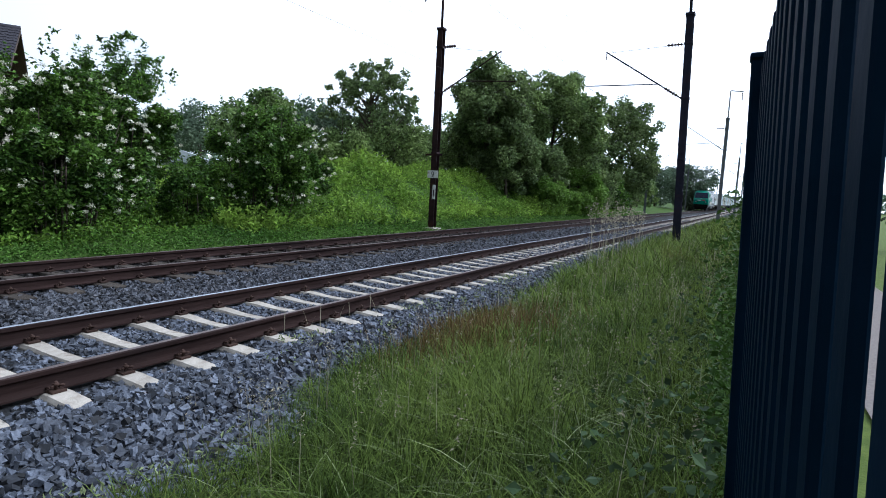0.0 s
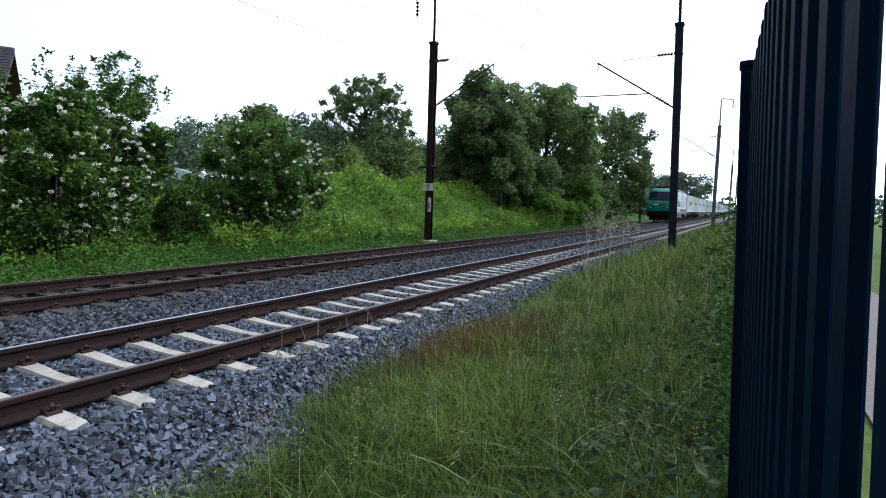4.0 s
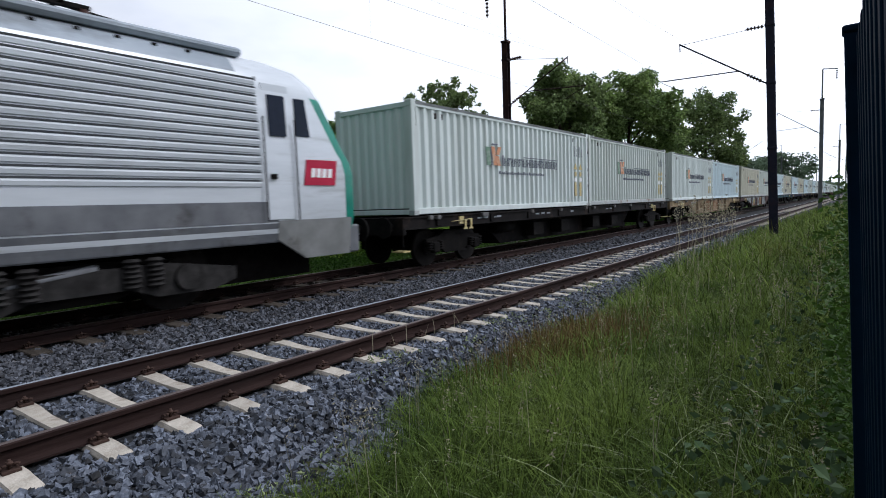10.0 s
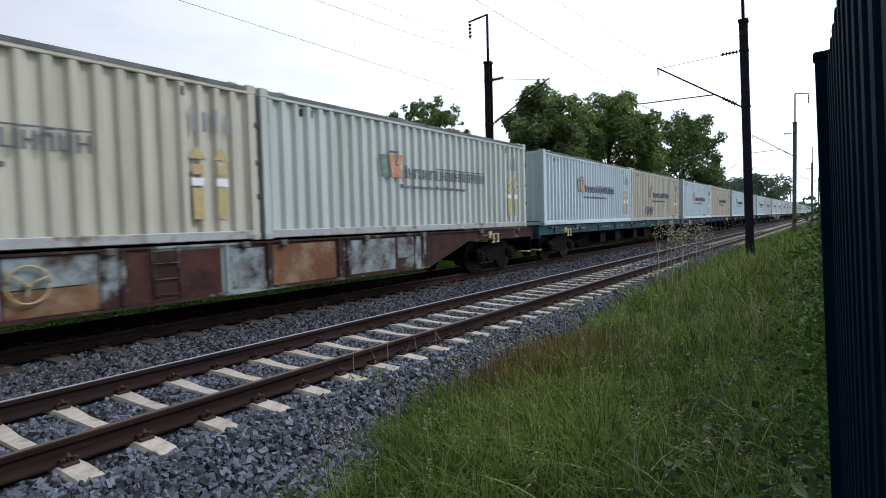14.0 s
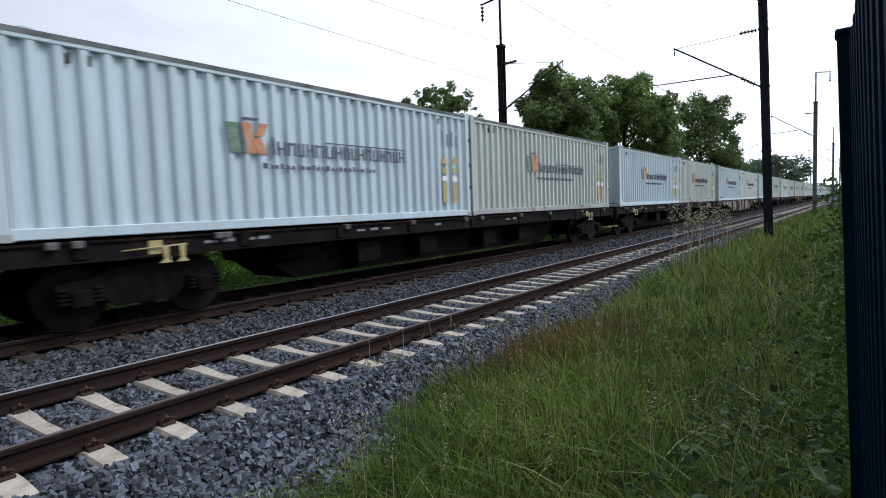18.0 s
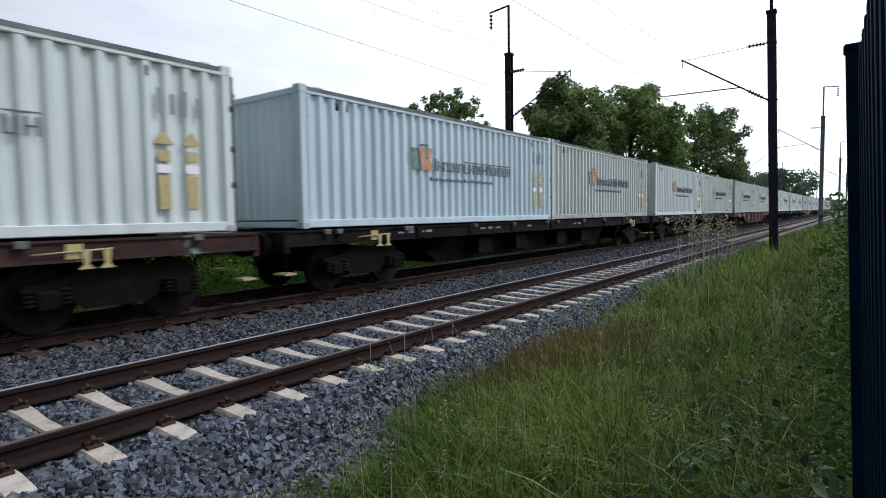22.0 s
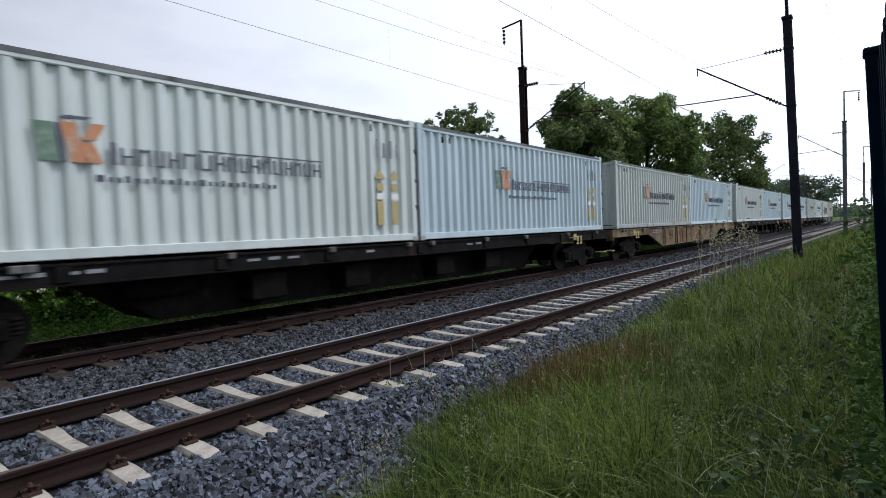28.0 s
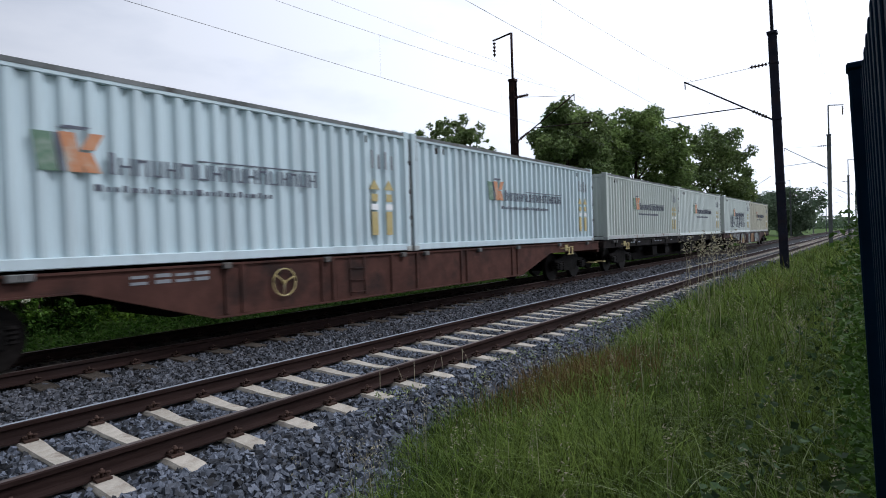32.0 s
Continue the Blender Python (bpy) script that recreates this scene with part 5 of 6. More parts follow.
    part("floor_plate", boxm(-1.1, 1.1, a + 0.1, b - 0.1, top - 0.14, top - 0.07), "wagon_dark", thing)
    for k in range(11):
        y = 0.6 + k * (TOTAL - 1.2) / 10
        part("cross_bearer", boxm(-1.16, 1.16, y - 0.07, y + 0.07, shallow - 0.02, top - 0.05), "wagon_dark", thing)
    for e, o in ((a, -1), (b, 1)):
        part("headstock", boxm(-1.25, 1.25, *sorted((e - o * 0.10, e + o * 0.02)), shallow - 0.14, top, bevel=0.012), paint, thing)
        part("end_rail", tubem((-1.2, e + o * 0.10, top - 0.02), (1.2, e + o * 0.10, top - 0.02), 0.018, 6), "bogie", thing)
        for s in (-1, 1):
            part("shunter_step", boxm(*sorted((s * 0.86, s * 1.20)), *sorted((e - o * 0.28, e - o * 0.02)), 0.44, 0.475), "yellow", thing, "yellow-edged shunter's step")
            part("step_hanger", tubem((s * 1.18, e - o * 0.05, 0.46), (s * 1.18, e - o * 0.05, shallow), 0.014, 5), "bogie", thing)
    for y in (1.80, TOTAL - 1.80):
        bogie(thing, y, base=1.8)
        part("brake_gear", boxm(-0.62, 0.62, y - 0.55, y + 0.55, 0.30, 0.80, bevel=0.03), "wagon_dark", thing)
    for s in (-1, 1):
        part("air_tank", tubem((s * 0.72, 4.3, 0.78), (s * 0.72, 5.4, 0.78), 0.16, 12), "bogie", thing)
    buffers(thing, a, -0.27 / 0.48)
    buffers(thing, b, 0.27 / 0.48)
    return thing


def corrugated(bm, length, height, out, depth, period, mat=0):
    """A trapezoid-folded wall along y, standing at x = 0, folds pressed inwards by depth; out is +1 or -1."""
    n = int(length / period)
    p = length / n
    ys, xs = [0.0], [0.0]
    for i in range(n):
        for f, d in ((0.30, 0), (0.50, 1), (0.80, 1), (1.0, 0)):
            ys.append((i + f) * p)
            xs.append(-out * depth * d)
    lo = [bm.verts.new((x, y, 0)) for x, y in zip(xs, ys)]
    hi = [bm.verts.new((x, y, height)) for x, y in zip(xs, ys)]
    for i in range(len(ys) - 1):
        q = (lo[i], lo[i + 1], hi[i + 1], hi[i])
        bm.faces.new(q if out > 0 else q[::-1]).material_index = mat


W, H = 1.25, 2.64


def container_thing(paint, dark):
    """A forty-five foot high-cube container with folded walls, rails, posts, castings, doors and painted marks."""
    thing = new("shipping_container")
    for s in (-1, 1):
        bm = bmesh.new()
        corrugated(bm, BOX - 0.36, H - 0.30, s, 0.075, 0.30)
        bmesh.ops.translate(bm, verts=bm.verts, vec=(s * (W - 0.012), 0.18, 0.17))
        wall = part("side_wall", bm, paint, thing, "folded painted steel side wall")
        part("bottom_rail", boxm(*sorted((s * (W - 0.10), s * W)), 0.15, BOX - 0.15, 0.02, 0.17, bevel=0.012), "box_steel" if dark else paint, thing)
        part("top_rail", boxm(*sorted((s * (W - 0.08), s * W)), 0.15, BOX - 0.15, H - 0.13, H - 0.03, bevel=0.01), paint, thing)
        # dark strip in place of the shadow below the slightly proud roof
        part("roof_edge", boxm(*sorted((s * (W - 0.05), s * (W + 0.006))), 0.18, BOX - 0.18, H - 0.072, H - 0.002), "box_roof", thing, "dark strip painted as the roof edge's shadow")
        for y in (0.0, BOX - 0.17):
            part("corner_post", boxm(*sorted((s * (W - 0.17), s * W)), y + 0.004, y + 0.166, 0.1, H - 0.1, bevel=0.012), paint, thing)
            for z in (0.0, H - 0.12):
                part("corner_casting", boxm(*sorted((s * (W - 0.175), s * (W + 0.006))), y - 0.004, y + 0.174, z, z + 0.12, bevel=0.01), paint if z > 1 else "box_steel", thing)
            part("roof_casting", boxm(*sorted((s * (W - 0.19), s * (W + 0.008))), y - 0.008, y + 0.178, H - 0.03, H + 0.035, bevel=0.012), paint, thing)
            part("roof_casting", boxm(*sorted((s * (W - 0.17), s * (W + 0.004))), abs(y - 0.42) if y < 1 else y - 0.34, abs(y - 0.42) + 0.16 if y < 1 else y - 0.18, H - 0.03, H + 0.03, bevel=0.012), paint, thing)
        for y in (0.95, 1.20, BOX - 1.35):
            part("lashing_lug", boxm(*sorted((s * (W - 0.07), s * (W + 0.004))), y - 0.02, y + 0.02, H - 0.34, H - 0.20, bevel=0.006), "box_iron", thing)
        for z in (0.72, 1.30, 1.95):
            part("lock_lug", boxm(*sorted((s * (W - 0.06), s * (W + 0.012))), BOX - 0.05, BOX + 0.05, z, z + 0.09, bevel=0.01), "box_iron", thing, "dark iron door fitting")
        part("door_seal", boxm(*sorted((s * (W - 0.03), s * (W + 0.003))), BOX - 0.004, BOX + 0.03, 0.12, H - 0.12), "box_iron", thing)
        if s < 0:
            continue
        # painted marks on the wall: a folded emblem, plain bars for the lettering, warning signs and data panels
        u = W + 0.001
        base = 3.15
        zk = 0.89

        def bar(bm, y0, y1, z0, z1, lean=0.0):
            prism(bm, [(y0, z0 * zk), (y1, z0 * zk), (y1 + lean, z1 * zk), (y0 + lean, z1 * zk)], "x", u - 0.012, u + 0.002)

        def mark(name, y0, y1, z0, z1, mat, lean=0.0):
            bm = bmesh.new()
            bar(bm, y0, y1, z0, z1, lean)
            part(name, bm, mat, wall)
        mark("emblem_leaf", base + 0.08, base + 0.30, 1.44, 2.00, "mark_green", -0.06)
        mark("emblem_leaf", base + 0.32, base + 0.38, 1.44, 2.00, "mark_grey", -0.06)
        mark("emblem_stroke", base + 0.42, base + 0.60, 1.44, 2.02, "orange", -0.10)
        mark("emblem_stroke", base + 0.63, base + 0.82, 1.44, 1.74, "orange", -0.12)
        mark("emblem_stroke", base + 0.57, base + 0.74, 1.78, 2.03, "orange", 0.12)
        mark("emblem_fold", base + 0.30, base + 0.62, 2.07, 2.12, "mark_grey", 0.08)
        bm = bmesh.new()
        yy = base + 0.92
        for i, wd in enumerate((0.12, 0.24, 0.22, 0.20, 0.22, 0.27, 0.24, 0.22, 0.22, 0.20, 0.22, 0.22, 0.24, 0.20, 0.20, 0.22, 0.22)):
            top = 1.44 + (0.34 if i in (0, 11) else 0.27)
            bar(bm, yy, yy + 0.034, 1.44, top)
            bar(bm, yy + wd - 0.088, yy + wd - 0.054, 1.44, top)
            bar(bm, yy + 0.036, yy + wd - 0.090, (1.44, 1.56, 1.66)[i % 3], (1.47, 1.59, 1.70)[i % 3])
            if i > 5:
                bar(bm, yy, yy + wd - 0.02, 1.755, 1.78)
            yy += wd
        tagged(part("lettering", bm, "mark_grey", wall, "dark grey lettering"), kind="stuff")
        bm = bmesh.new()
        yy = base + 0.72
        for i in range(24):
            wd = 0.11 if i % 4 else 0.15
            bar(bm, yy, yy + wd - 0.055, 1.17, 1.17 + (0.075 if i % 3 else 0.105))
            yy += wd
        tagged(part("address_line", bm, "mark_grey", wall), kind="stuff")
        for k, yq in enumerate((BOX - 1.30, BOX - 0.86)):
            bm = bmesh.new()
            prism(bm, [(yq, 1.50 * zk), (yq + 0.30, 1.50 * zk), (yq + 0.15, 1.74 * zk)], "x", u - 0.012, u + 0.002)
            part("warning_sign", bm, "yellow", wall)
            mark("data_label", yq + 0.06, yq + 0.24, 1.22, 1.40, "yellow")
            mark("data_panel", yq + 0.05, yq + 0.23, 0.42, 0.98, "yellow")
            mark("data_panel", yq + 0.04, yq + 0.25, 1.02, 1.16, "white_mark")
        bm = bmesh.new()
        for i in range(4):
            bar(bm, BOX - 1.22 + i * 0.2, BOX - 1.16 + i * 0.2, 2.0, 2.42 - 0.08 * (i % 2))
        tagged(part("number_stencil", bm, "number_grey", wall), kind="stuff")
    bm = bmesh.new()
    corrugated(bm, 2 * W - 0.34, H - 0.30, -1, 0.035, 0.27)
    bmesh.ops.transform(bm, verts=bm.verts, matrix=Matrix.Translation((W - 0.17, 0.02, 0.17)) @ Matrix.Rotation(radians(90), 4, "Z"))
    part("end_wall", bm, paint, thing, "folded steel end wall")
    for s in (-1, 1):
        dr = part("door", boxm(*sorted((s * 0.01, s * (W - 0.17))), BOX - 0.06, BOX - 0.015, 0.14, H - 0.13, bevel=0.006), paint, thing)
        for d in (0.28, 0.85):
            part("lock_rod", tubem((s * d, BOX + 0.012, 0.1), (s * d, BOX + 0.012, H - 0.1), 0.018, 6), "box_steel", dr)
        for z in (0.35, 0.85, 1.35, 1.85, 2.25):
            part("hinge", boxm(*sorted((s * (W - 0.19), s * (W - 0.03))), BOX - 0.02, BOX + 0.008, z, z + 0.12), paint, dr)
    for y, zz in ((0.0, 0.02), (BOX - 0.1, 0.02), (0.0, H - 0.13), (BOX - 0.1, H - 0.13)):
        part("end_rail", boxm(-W + 0.17, W - 0.17, y + 0.005, y + 0.095, zz, zz + 0.12, bevel=0.01), paint, thing)
    bm = bmesh.new()
    corrugated(bm, BOX - 0.3, 2 * W - 0.14, 1, 0.03, 0.42)
    bmesh.ops.transform(bm, verts=bm.verts, matrix=Matrix.Translation((W - 0.07, 0.15, H - 0.045)) @ Matrix.Rotation(radians(-90), 4, "Y"))
    part("roof", bm, "box_roof", thing, "dusty grey folded roof")
    part("floor_frame", boxm(-W + 0.1, W - 0.1, 0.1, BOX - 0.1, 0.03, 0.16), "wagon_dark", thing)
    return thing


LOCO = 23.6
LEVELS = ((0.95, 1.36, 0.25), (1.10, 1.42, 0.06), (1.30, 1.45, 0.0), (2.05, 1.455, 0.0), (2.28, 1.455, 0.10), (2.45, 1.45, 0.28), (3.30, 1.41, 0.98), (3.52, 1.36, 1.20), (3.72, 1.20, 1.50), (3.86, 0.92, 1.95), (3.93, 0.5, 2.4))


def loco_thing():
    """An electric freight engine: raked cab ends, ribbed side, roof gear with a raised and a lowered pantograph, two bogies."""
    th = new("electric_locomotive")

    def ring(f, dy, k):
        """One upright rib of the hull: f picks the end."""
        out = []
        for z, w, y0 in LEVELS:
            y = y0 + dy
            out.append((w * k, y if f > 0 else LOCO - y, z))
        return out
    stations = [ring(1, 0.0, 0.91), ring(1, 0.10, 0.975), ring(1, 0.42, 1.0)]
    stations += [[(w, y, z) for z, w, _ in LEVELS] for y in (3.4, 4.3, 11.0, 16.4, 20.2)]
    stations += [ring(-1, 0.55, 1.0), ring(-1, 0.16, 0.93), ring(-1, 0.0, 0.80)]
    bm = bmesh.new()
    grid = [[[bm.verts.new((s * x, y, z)) for x, y, z in st] for st in stations] for s in (1, -1)]
    nl = len(LEVELS)

    def paint(y, z):
        if z < 1.05:
            return 2
        if 4.3 < y < 20.6:
            return 1
        return 0 if y < 10 else (1 if y < 22.4 else 0)
    for g, s in zip(grid, (1, -1)):
        for a, b in zip(g, g[1:]):
            for i in range(nl - 1):
                f = bm.faces.new((a[i], b[i], b[i + 1], a[i + 1]) if s > 0 else (a[i + 1], b[i + 1], b[i], a[i]))
                c = f.calc_center_median()
                f.material_index = 3 if c.z > 3.45 and 1.7 < c.y < 20.6 else paint(c.y, c.z)
    for j in range(len(stations) - 1):
        f = bm.faces.new((grid[0][j][-1], grid[0][j + 1][-1], grid[1][j + 1][-1], grid[1][j][-1]))
        f.material_index = 1
    for j, fl in ((0, False), (len(stations) - 1, True)):
        for i in range(nl - 1):
            q = (grid[1][j][i], grid[0][j][i], grid[0][j][i + 1], grid[1][j][i + 1])
            f = bm.faces.new(q[::-1] if fl else q)
            f.material_index = 2 if i == 0 else 0
    bmesh.ops.recalc_face_normals(bm, faces=bm.faces)
    for f in bm.faces:
        f.smooth = True
    body = part("body", bm, ["loco_green", "loco_silver", "loco_grey", "loco_roof"], th, "green and silver painted steel locomotive body")

    body.data.set_sharp_from_angle(angle=radians(32))

    def wx(z):
        return float(np.interp(z, [l[0] for l in LEVELS], [l[1] for l in LEVELS]))

    def panel(name, pts, mat, lift=0.012, parent=body, label=""):
        """A thin sheet on the side that faces +x, from (y, z) corners, following the side's lean."""
        bm = bmesh.new()
        o = [bm.verts.new((wx(z) + lift, y, z)) for y, z in pts]
        i_ = [bm.verts.new((wx(z) - 0.02, y, z)) for y, z in pts]
        bm.faces.new(o)
        n = len(pts)
        for k in range(n):
            bm.faces.new((o[k], i_[k], i_[(k + 1) % n], o[(k + 1) % n]))
        bmesh.ops.recalc_face_normals(bm, faces=bm.faces)
        return part(name, bm, mat, parent, label)
    # side livery: a white field between two slanted edges, a cream band below it, grey beside
    panel("white_field", [(4.75, 1.78), (10.2, 1.78), (11.2, 3.50), (5.95, 3.50)], "loco_white", 0.006, label="white painted field")
    panel("green_field", [(4.3, 1.30), (4.55, 1.30), (5.95, 3.50), (4.3, 3.50)], "loco_green", 0.008)
    panel("cream_band", [(4.6, 1.28), (9.9, 1.28), (10.2, 1.76), (4.9, 1.76)], "loco_cream", 0.008, label="cream painted band")
    panel("grey_band", [(9.9, 1.28), (21.0, 1.28), (21.0, 1.60), (10.1, 1.60)], "loco_grey", 0.007)
    panel("skirt", [(0.5, 0.97), (23.0, 0.97), (23.0, 1.26), (0.5, 1.26)], "loco_grey", 0.010, label="grey lower skirt")
    panel("cab_skirt", [(0.35, 0.62), (1.6, 0.62), (2.6, 1.0), (2.6, 1.30), (0.35, 1.30)], "loco_grey", 0.02, label="grey skirt under the cab")
    panel("cab_skirt", [(21.0, 1.0), (21.8, 0.62), (23.2, 0.62), (23.2, 1.30), (21.0, 1.30)], "loco_pale", 0.02)
    # horizontal ribs, each split where the paint changes
    for i in range(13):
        z = 1.86 + i * 0.128
        sl = (z - 1.78) / 1.72
        a, b, c, d = 4.4, 4.72 + 1.22 * sl, 10.2 + 1.0 * sl, 20.6
        for y0, y1, mat in ((a, b, "loco_green"), (b, c, "loco_white"), (c, d, "loco_silver")):
            bm = bmesh.new()
            w = wx(z)
            prism(bm, [(w - 0.01, z - 0.045), (w + 0.022, z - 0.03), (w + 0.030, z + 0.02), (w + 0.004, z + 0.045)], "y", y0, y1)
            part("rib", bm, mat, body)
            # a dark strip along the rib, standing for the shade in the crease
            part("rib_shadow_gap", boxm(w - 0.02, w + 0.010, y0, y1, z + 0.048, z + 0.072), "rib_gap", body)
    word("letter", "F", 1.30, Matrix.Translation((1.49, 5.05, 1.87)) @ SIDE @ Matrix.Diagonal((1.5, 1, 1, 1)), "loco_letter", body, shear=0.4, thick=0.012, label="green slanted letter", bold=0.035)
    word("lettering", "RET", 0.98, Matrix.Translation((1.49, 6.35, 1.87)) @ SIDE @ Matrix.Diagonal((1.75, 1, 1, 1)), "loco_letter", body, shear=0.4, thick=0.012, label="green slanted letters", bold=0.035)
    # cab side: mirror, door, grille window, handrails, number bars
    panel("cab_window", [(1.25, 2.85), (1.6, 2.85), (1.6, 3.38), (1.42, 3.38)], "dark_glass", 0.014)
    dr = panel("cab_door", [(1.75, 1.32), (2.55, 1.32), (2.55, 3.42), (1.75, 3.42)], "loco_green", 0.022)
    panel("door_window", [(1.90, 2.62), (2.40, 2.62), (2.40, 3.28), (1.90, 3.28)], "dark_glass", 0.030, dr)
    panel("door_handle", [(1.82, 1.98), (2.00, 1.98), (2.00, 2.06), (1.82, 2.06)], "box_steel", 0.040, dr)
    gp = panel("side_panel", [(2.62, 1.5), (3.95, 1.5), (3.95, 3.42), (2.62, 3.42)], "loco_green", 0.018)
    panel("dark_window", [(2.80, 1.62), (3.65, 1.62), (3.65, 3.25), (2.80, 3.25)], "dark_glass", 0.026, gp, "tall dark side window")
    for z0, z1, y0, y1 in ((1.56, 1.62, 2.74, 3.71), (3.25, 3.31, 2.74, 3.71), (1.56, 3.31, 2.74, 2.80), (1.56, 3.31, 3.65, 3.71)):
        panel("window_frame", [(y0, z0), (y1, z0), (y1, z1), (y0, z1)], "loco_green", 0.042, gp)
    for y in (1.66, 2.60):
        part("handrail", tubem((1.52, y, 1.3), (1.50, y, 2.9), 0.018, 6), "box_steel", body)
    for y in (1.02, 1.18):
        part("mirror", boxm(1.45, 1.50, y, y + 0.09, 2.72, 3.30, bevel=0.01), "black_paint", body)
    for i in range(6):
        y = 0.60 + i * 0.15
        panel("number_bar", [(y, 1.60), (y + 0.10, 1.60), (y + 0.10, 1.86), (y, 1.86)], "white_mark", 0.012)
    bd = panel("red_badge", [(21.75, 1.86), (22.70, 1.86), (22.78, 2.28), (21.85, 2.28)], "red_mark", 0.02)
    for i in range(4):
        panel("badge_bar", [(21.95 + i * 0.17, 1.99), (22.07 + i * 0.17, 1.99), (22.10 + i * 0.17, 2.14), (21.98 + i * 0.17, 2.14)], "white_mark", 0.028, bd)
    panel("rear_window", [(21.6, 2.65), (22.0, 2.65), (21.9, 3.25), (21.6, 3.25)], "dark_glass", 0.016)
    rd = panel("rear_door", [(20.75, 1.32), (21.45, 1.32), (21.45, 3.42), (20.75, 3.42)], "loco_silver", 0.022)
    panel("door_window", [(20.88, 2.62), (21.32, 2.62), (21.32, 3.25), (20.88, 3.25)], "dark_glass", 0.030, rd)
    panel("door_handle", [(20.85, 1.95), (21.0, 1.95), (21.0, 2.03), (20.85, 2.03)], "bogie", 0.040, rd)
    for y in (20.68, 21.52):
        part("handrail", tubem((1.52, y, 1.3), (1.50, y, 2.9), 0.018, 6), "bogie", body)
    for y0, y1 in ((4.36, 4.40), (11.0, 11.03), (20.62, 20.66), (0.95, 0.97), (16.0, 16.02)):
        panel("panel_seam", [(y0, 1.3), (y1, 1.3), (y1, 3.5), (y0, 3.5)], "loco_grey", 0.013)
    for y in (8.0, 8.5):
        bm = bmesh.new()
        tube(bm, (1.43, y, 1.52), (1.48, y, 1.52), 0.17, 18)
        part("filler_cap", bm, "loco_cream", body)
    # front
    bm = bmesh.new()
    c = [(1.24, 2.46), (1.20, 3.40), (0.90, 3.48), (-0.90, 3.48), (-1.20, 3.40), (-1.24, 2.46)]
    yo = lambda z: float(np.interp(z, [l[0] for l in LEVELS], [l[2] for l in LEVELS])) - 0.05
    o = [bm.verts.new((x, yo(z), z)) for x, z in c]
    q = [bm.verts.new((x, yo(z) + 0.05, z)) for x, z in c]
    bm.faces.new(o)
    for k in range(6):
        bm.faces.new((o[k], q[k], q[(k + 1) % 6], o[(k + 1) % 6]))
    bmesh.ops.recalc_face_normals(bm, faces=bm.faces)
    ws = part("windscreen", bm, "dark_glass", th, "dark raked windscreen")
    for s in (-1, 1):
        part("wiper", tubem((s * 0.75, yo(2.52) - 0.03, 2.52), (s * 0.25, yo(3.0) - 0.03, 3.0), 0.014, 5), "black_paint", ws)
        bm = bmesh.new()
        tube(bm, (s * 0.92, 0.02, 1.72), (s * 0.92, -0.03, 1.72), 0.10, 16)
        hl = part("headlight", bm, "lamp_glass", th)
        part("headlight_rim", tubem((s * 0.92, 0.03, 1.72), (s * 0.92, -0.02, 1.72), 0.13, 16), "black_paint", hl)
        part("tail_light", tubem((s * 0.66, 0.02, 1.72), (s * 0.66, -0.025, 1.72), 0.09, 12), "black_paint", th)
    part("roof_light", tubem((0, 0.1, 2.36), (0, 0.02, 2.36), 0.07, 12), "lamp_glass", th)
    for i in range(6):
        part("number_bar", boxm(-0.62 + i * 0.10, -0.55 + i * 0.10, -0.008, 0.01, 1.96, 2.10), "white_mark", th)
    part("red_badge", boxm(0.22, 0.75, -0.012, 0.01, 1.98, 2.16, bevel=0.003), "red_mark", th)
    # grey beam coloured near-black, as its front lies in shade
    part("front_beam", boxm(-1.34, 1.34, -0.08, 0.30, 0.62, 1.30, bevel=0.04), "bogie", th)
    # added boxes give the same beam its lit grey sides
    for s in (-1, 1):
        part("beam_end", boxm(*sorted((s * 1.30, s * 1.42)), 0.05, 0.75, 0.72, 1.14, bevel=0.02), "loco_pale", th, "lit grey side of the front beam, added as a box")
    part("snow_plough", boxm(-1.1, 1.1, 0.12, 0.25, 0.25, 0.60, bevel=0.03), "bogie", th)
    part("rear_beam", boxm(-1.30, 1.30, LOCO - 0.30, LOCO + 0.06, 0.62, 1.16, bevel=0.03), "loco_grey", th)
    buffers(th, -0.06, -1)
    buffers(th, LOCO + 0.06, 1)
    for i in range(3):
        part("front_step", boxm(1.12, 1.36, 0.35, 0.75, 0.35 + i * 0.25, 0.38 + i * 0.25), "loco_grey", th)
    # under the floor
    for y in (4.9, 18.7):
        bogie(th, y, base=2.9, r=0.60, name="drive_bogie")
        for s in (-1, 1):
            for d in (-0.95, -0.62, 0.62, 0.95):
                bm = bmesh.new()
                lathe(bm, s * 1.31, y + d, [(0.125 if i % 2 else 0.080, 0.46 + i * 0.036) for i in range(13)], 10)
                part("coil_spring", bm, "loco_grime", th)
            part("damper", tubem((s * 1.22, y - 1.3, 0.62), (s * 1.22, y + 0.2, 0.80), 0.06, 8), "loco_grey", th)
            part("sand_box", boxm(*sorted((s * 1.05, s * 1.30)), y - 2.2, y - 1.8, 0.45, 0.95, bevel=0.02), "loco_grey", th)
    for y0, y1, mat, z0 in ((7.6, 9.3, "loco_grey", 0.42), (9.4, 10.6, "bogie", 0.50), (10.7, 13.0, "loco_pale", 0.55), (13.1, 14.3, "loco_grey", 0.45)):
        for s in (-1, 1):
            bx = part("equipment_box", boxm(*sorted((s * 0.7, s * 1.36)), y0, y1, z0, 0.95, bevel=0.02), mat, th)
            part("box_seam", boxm(*sorted((s * 1.355, s * 1.365)), (y0 + y1) / 2 - 0.015, (y0 + y1) / 2 + 0.015, z0 + 0.05, 0.9), "black_paint", bx)
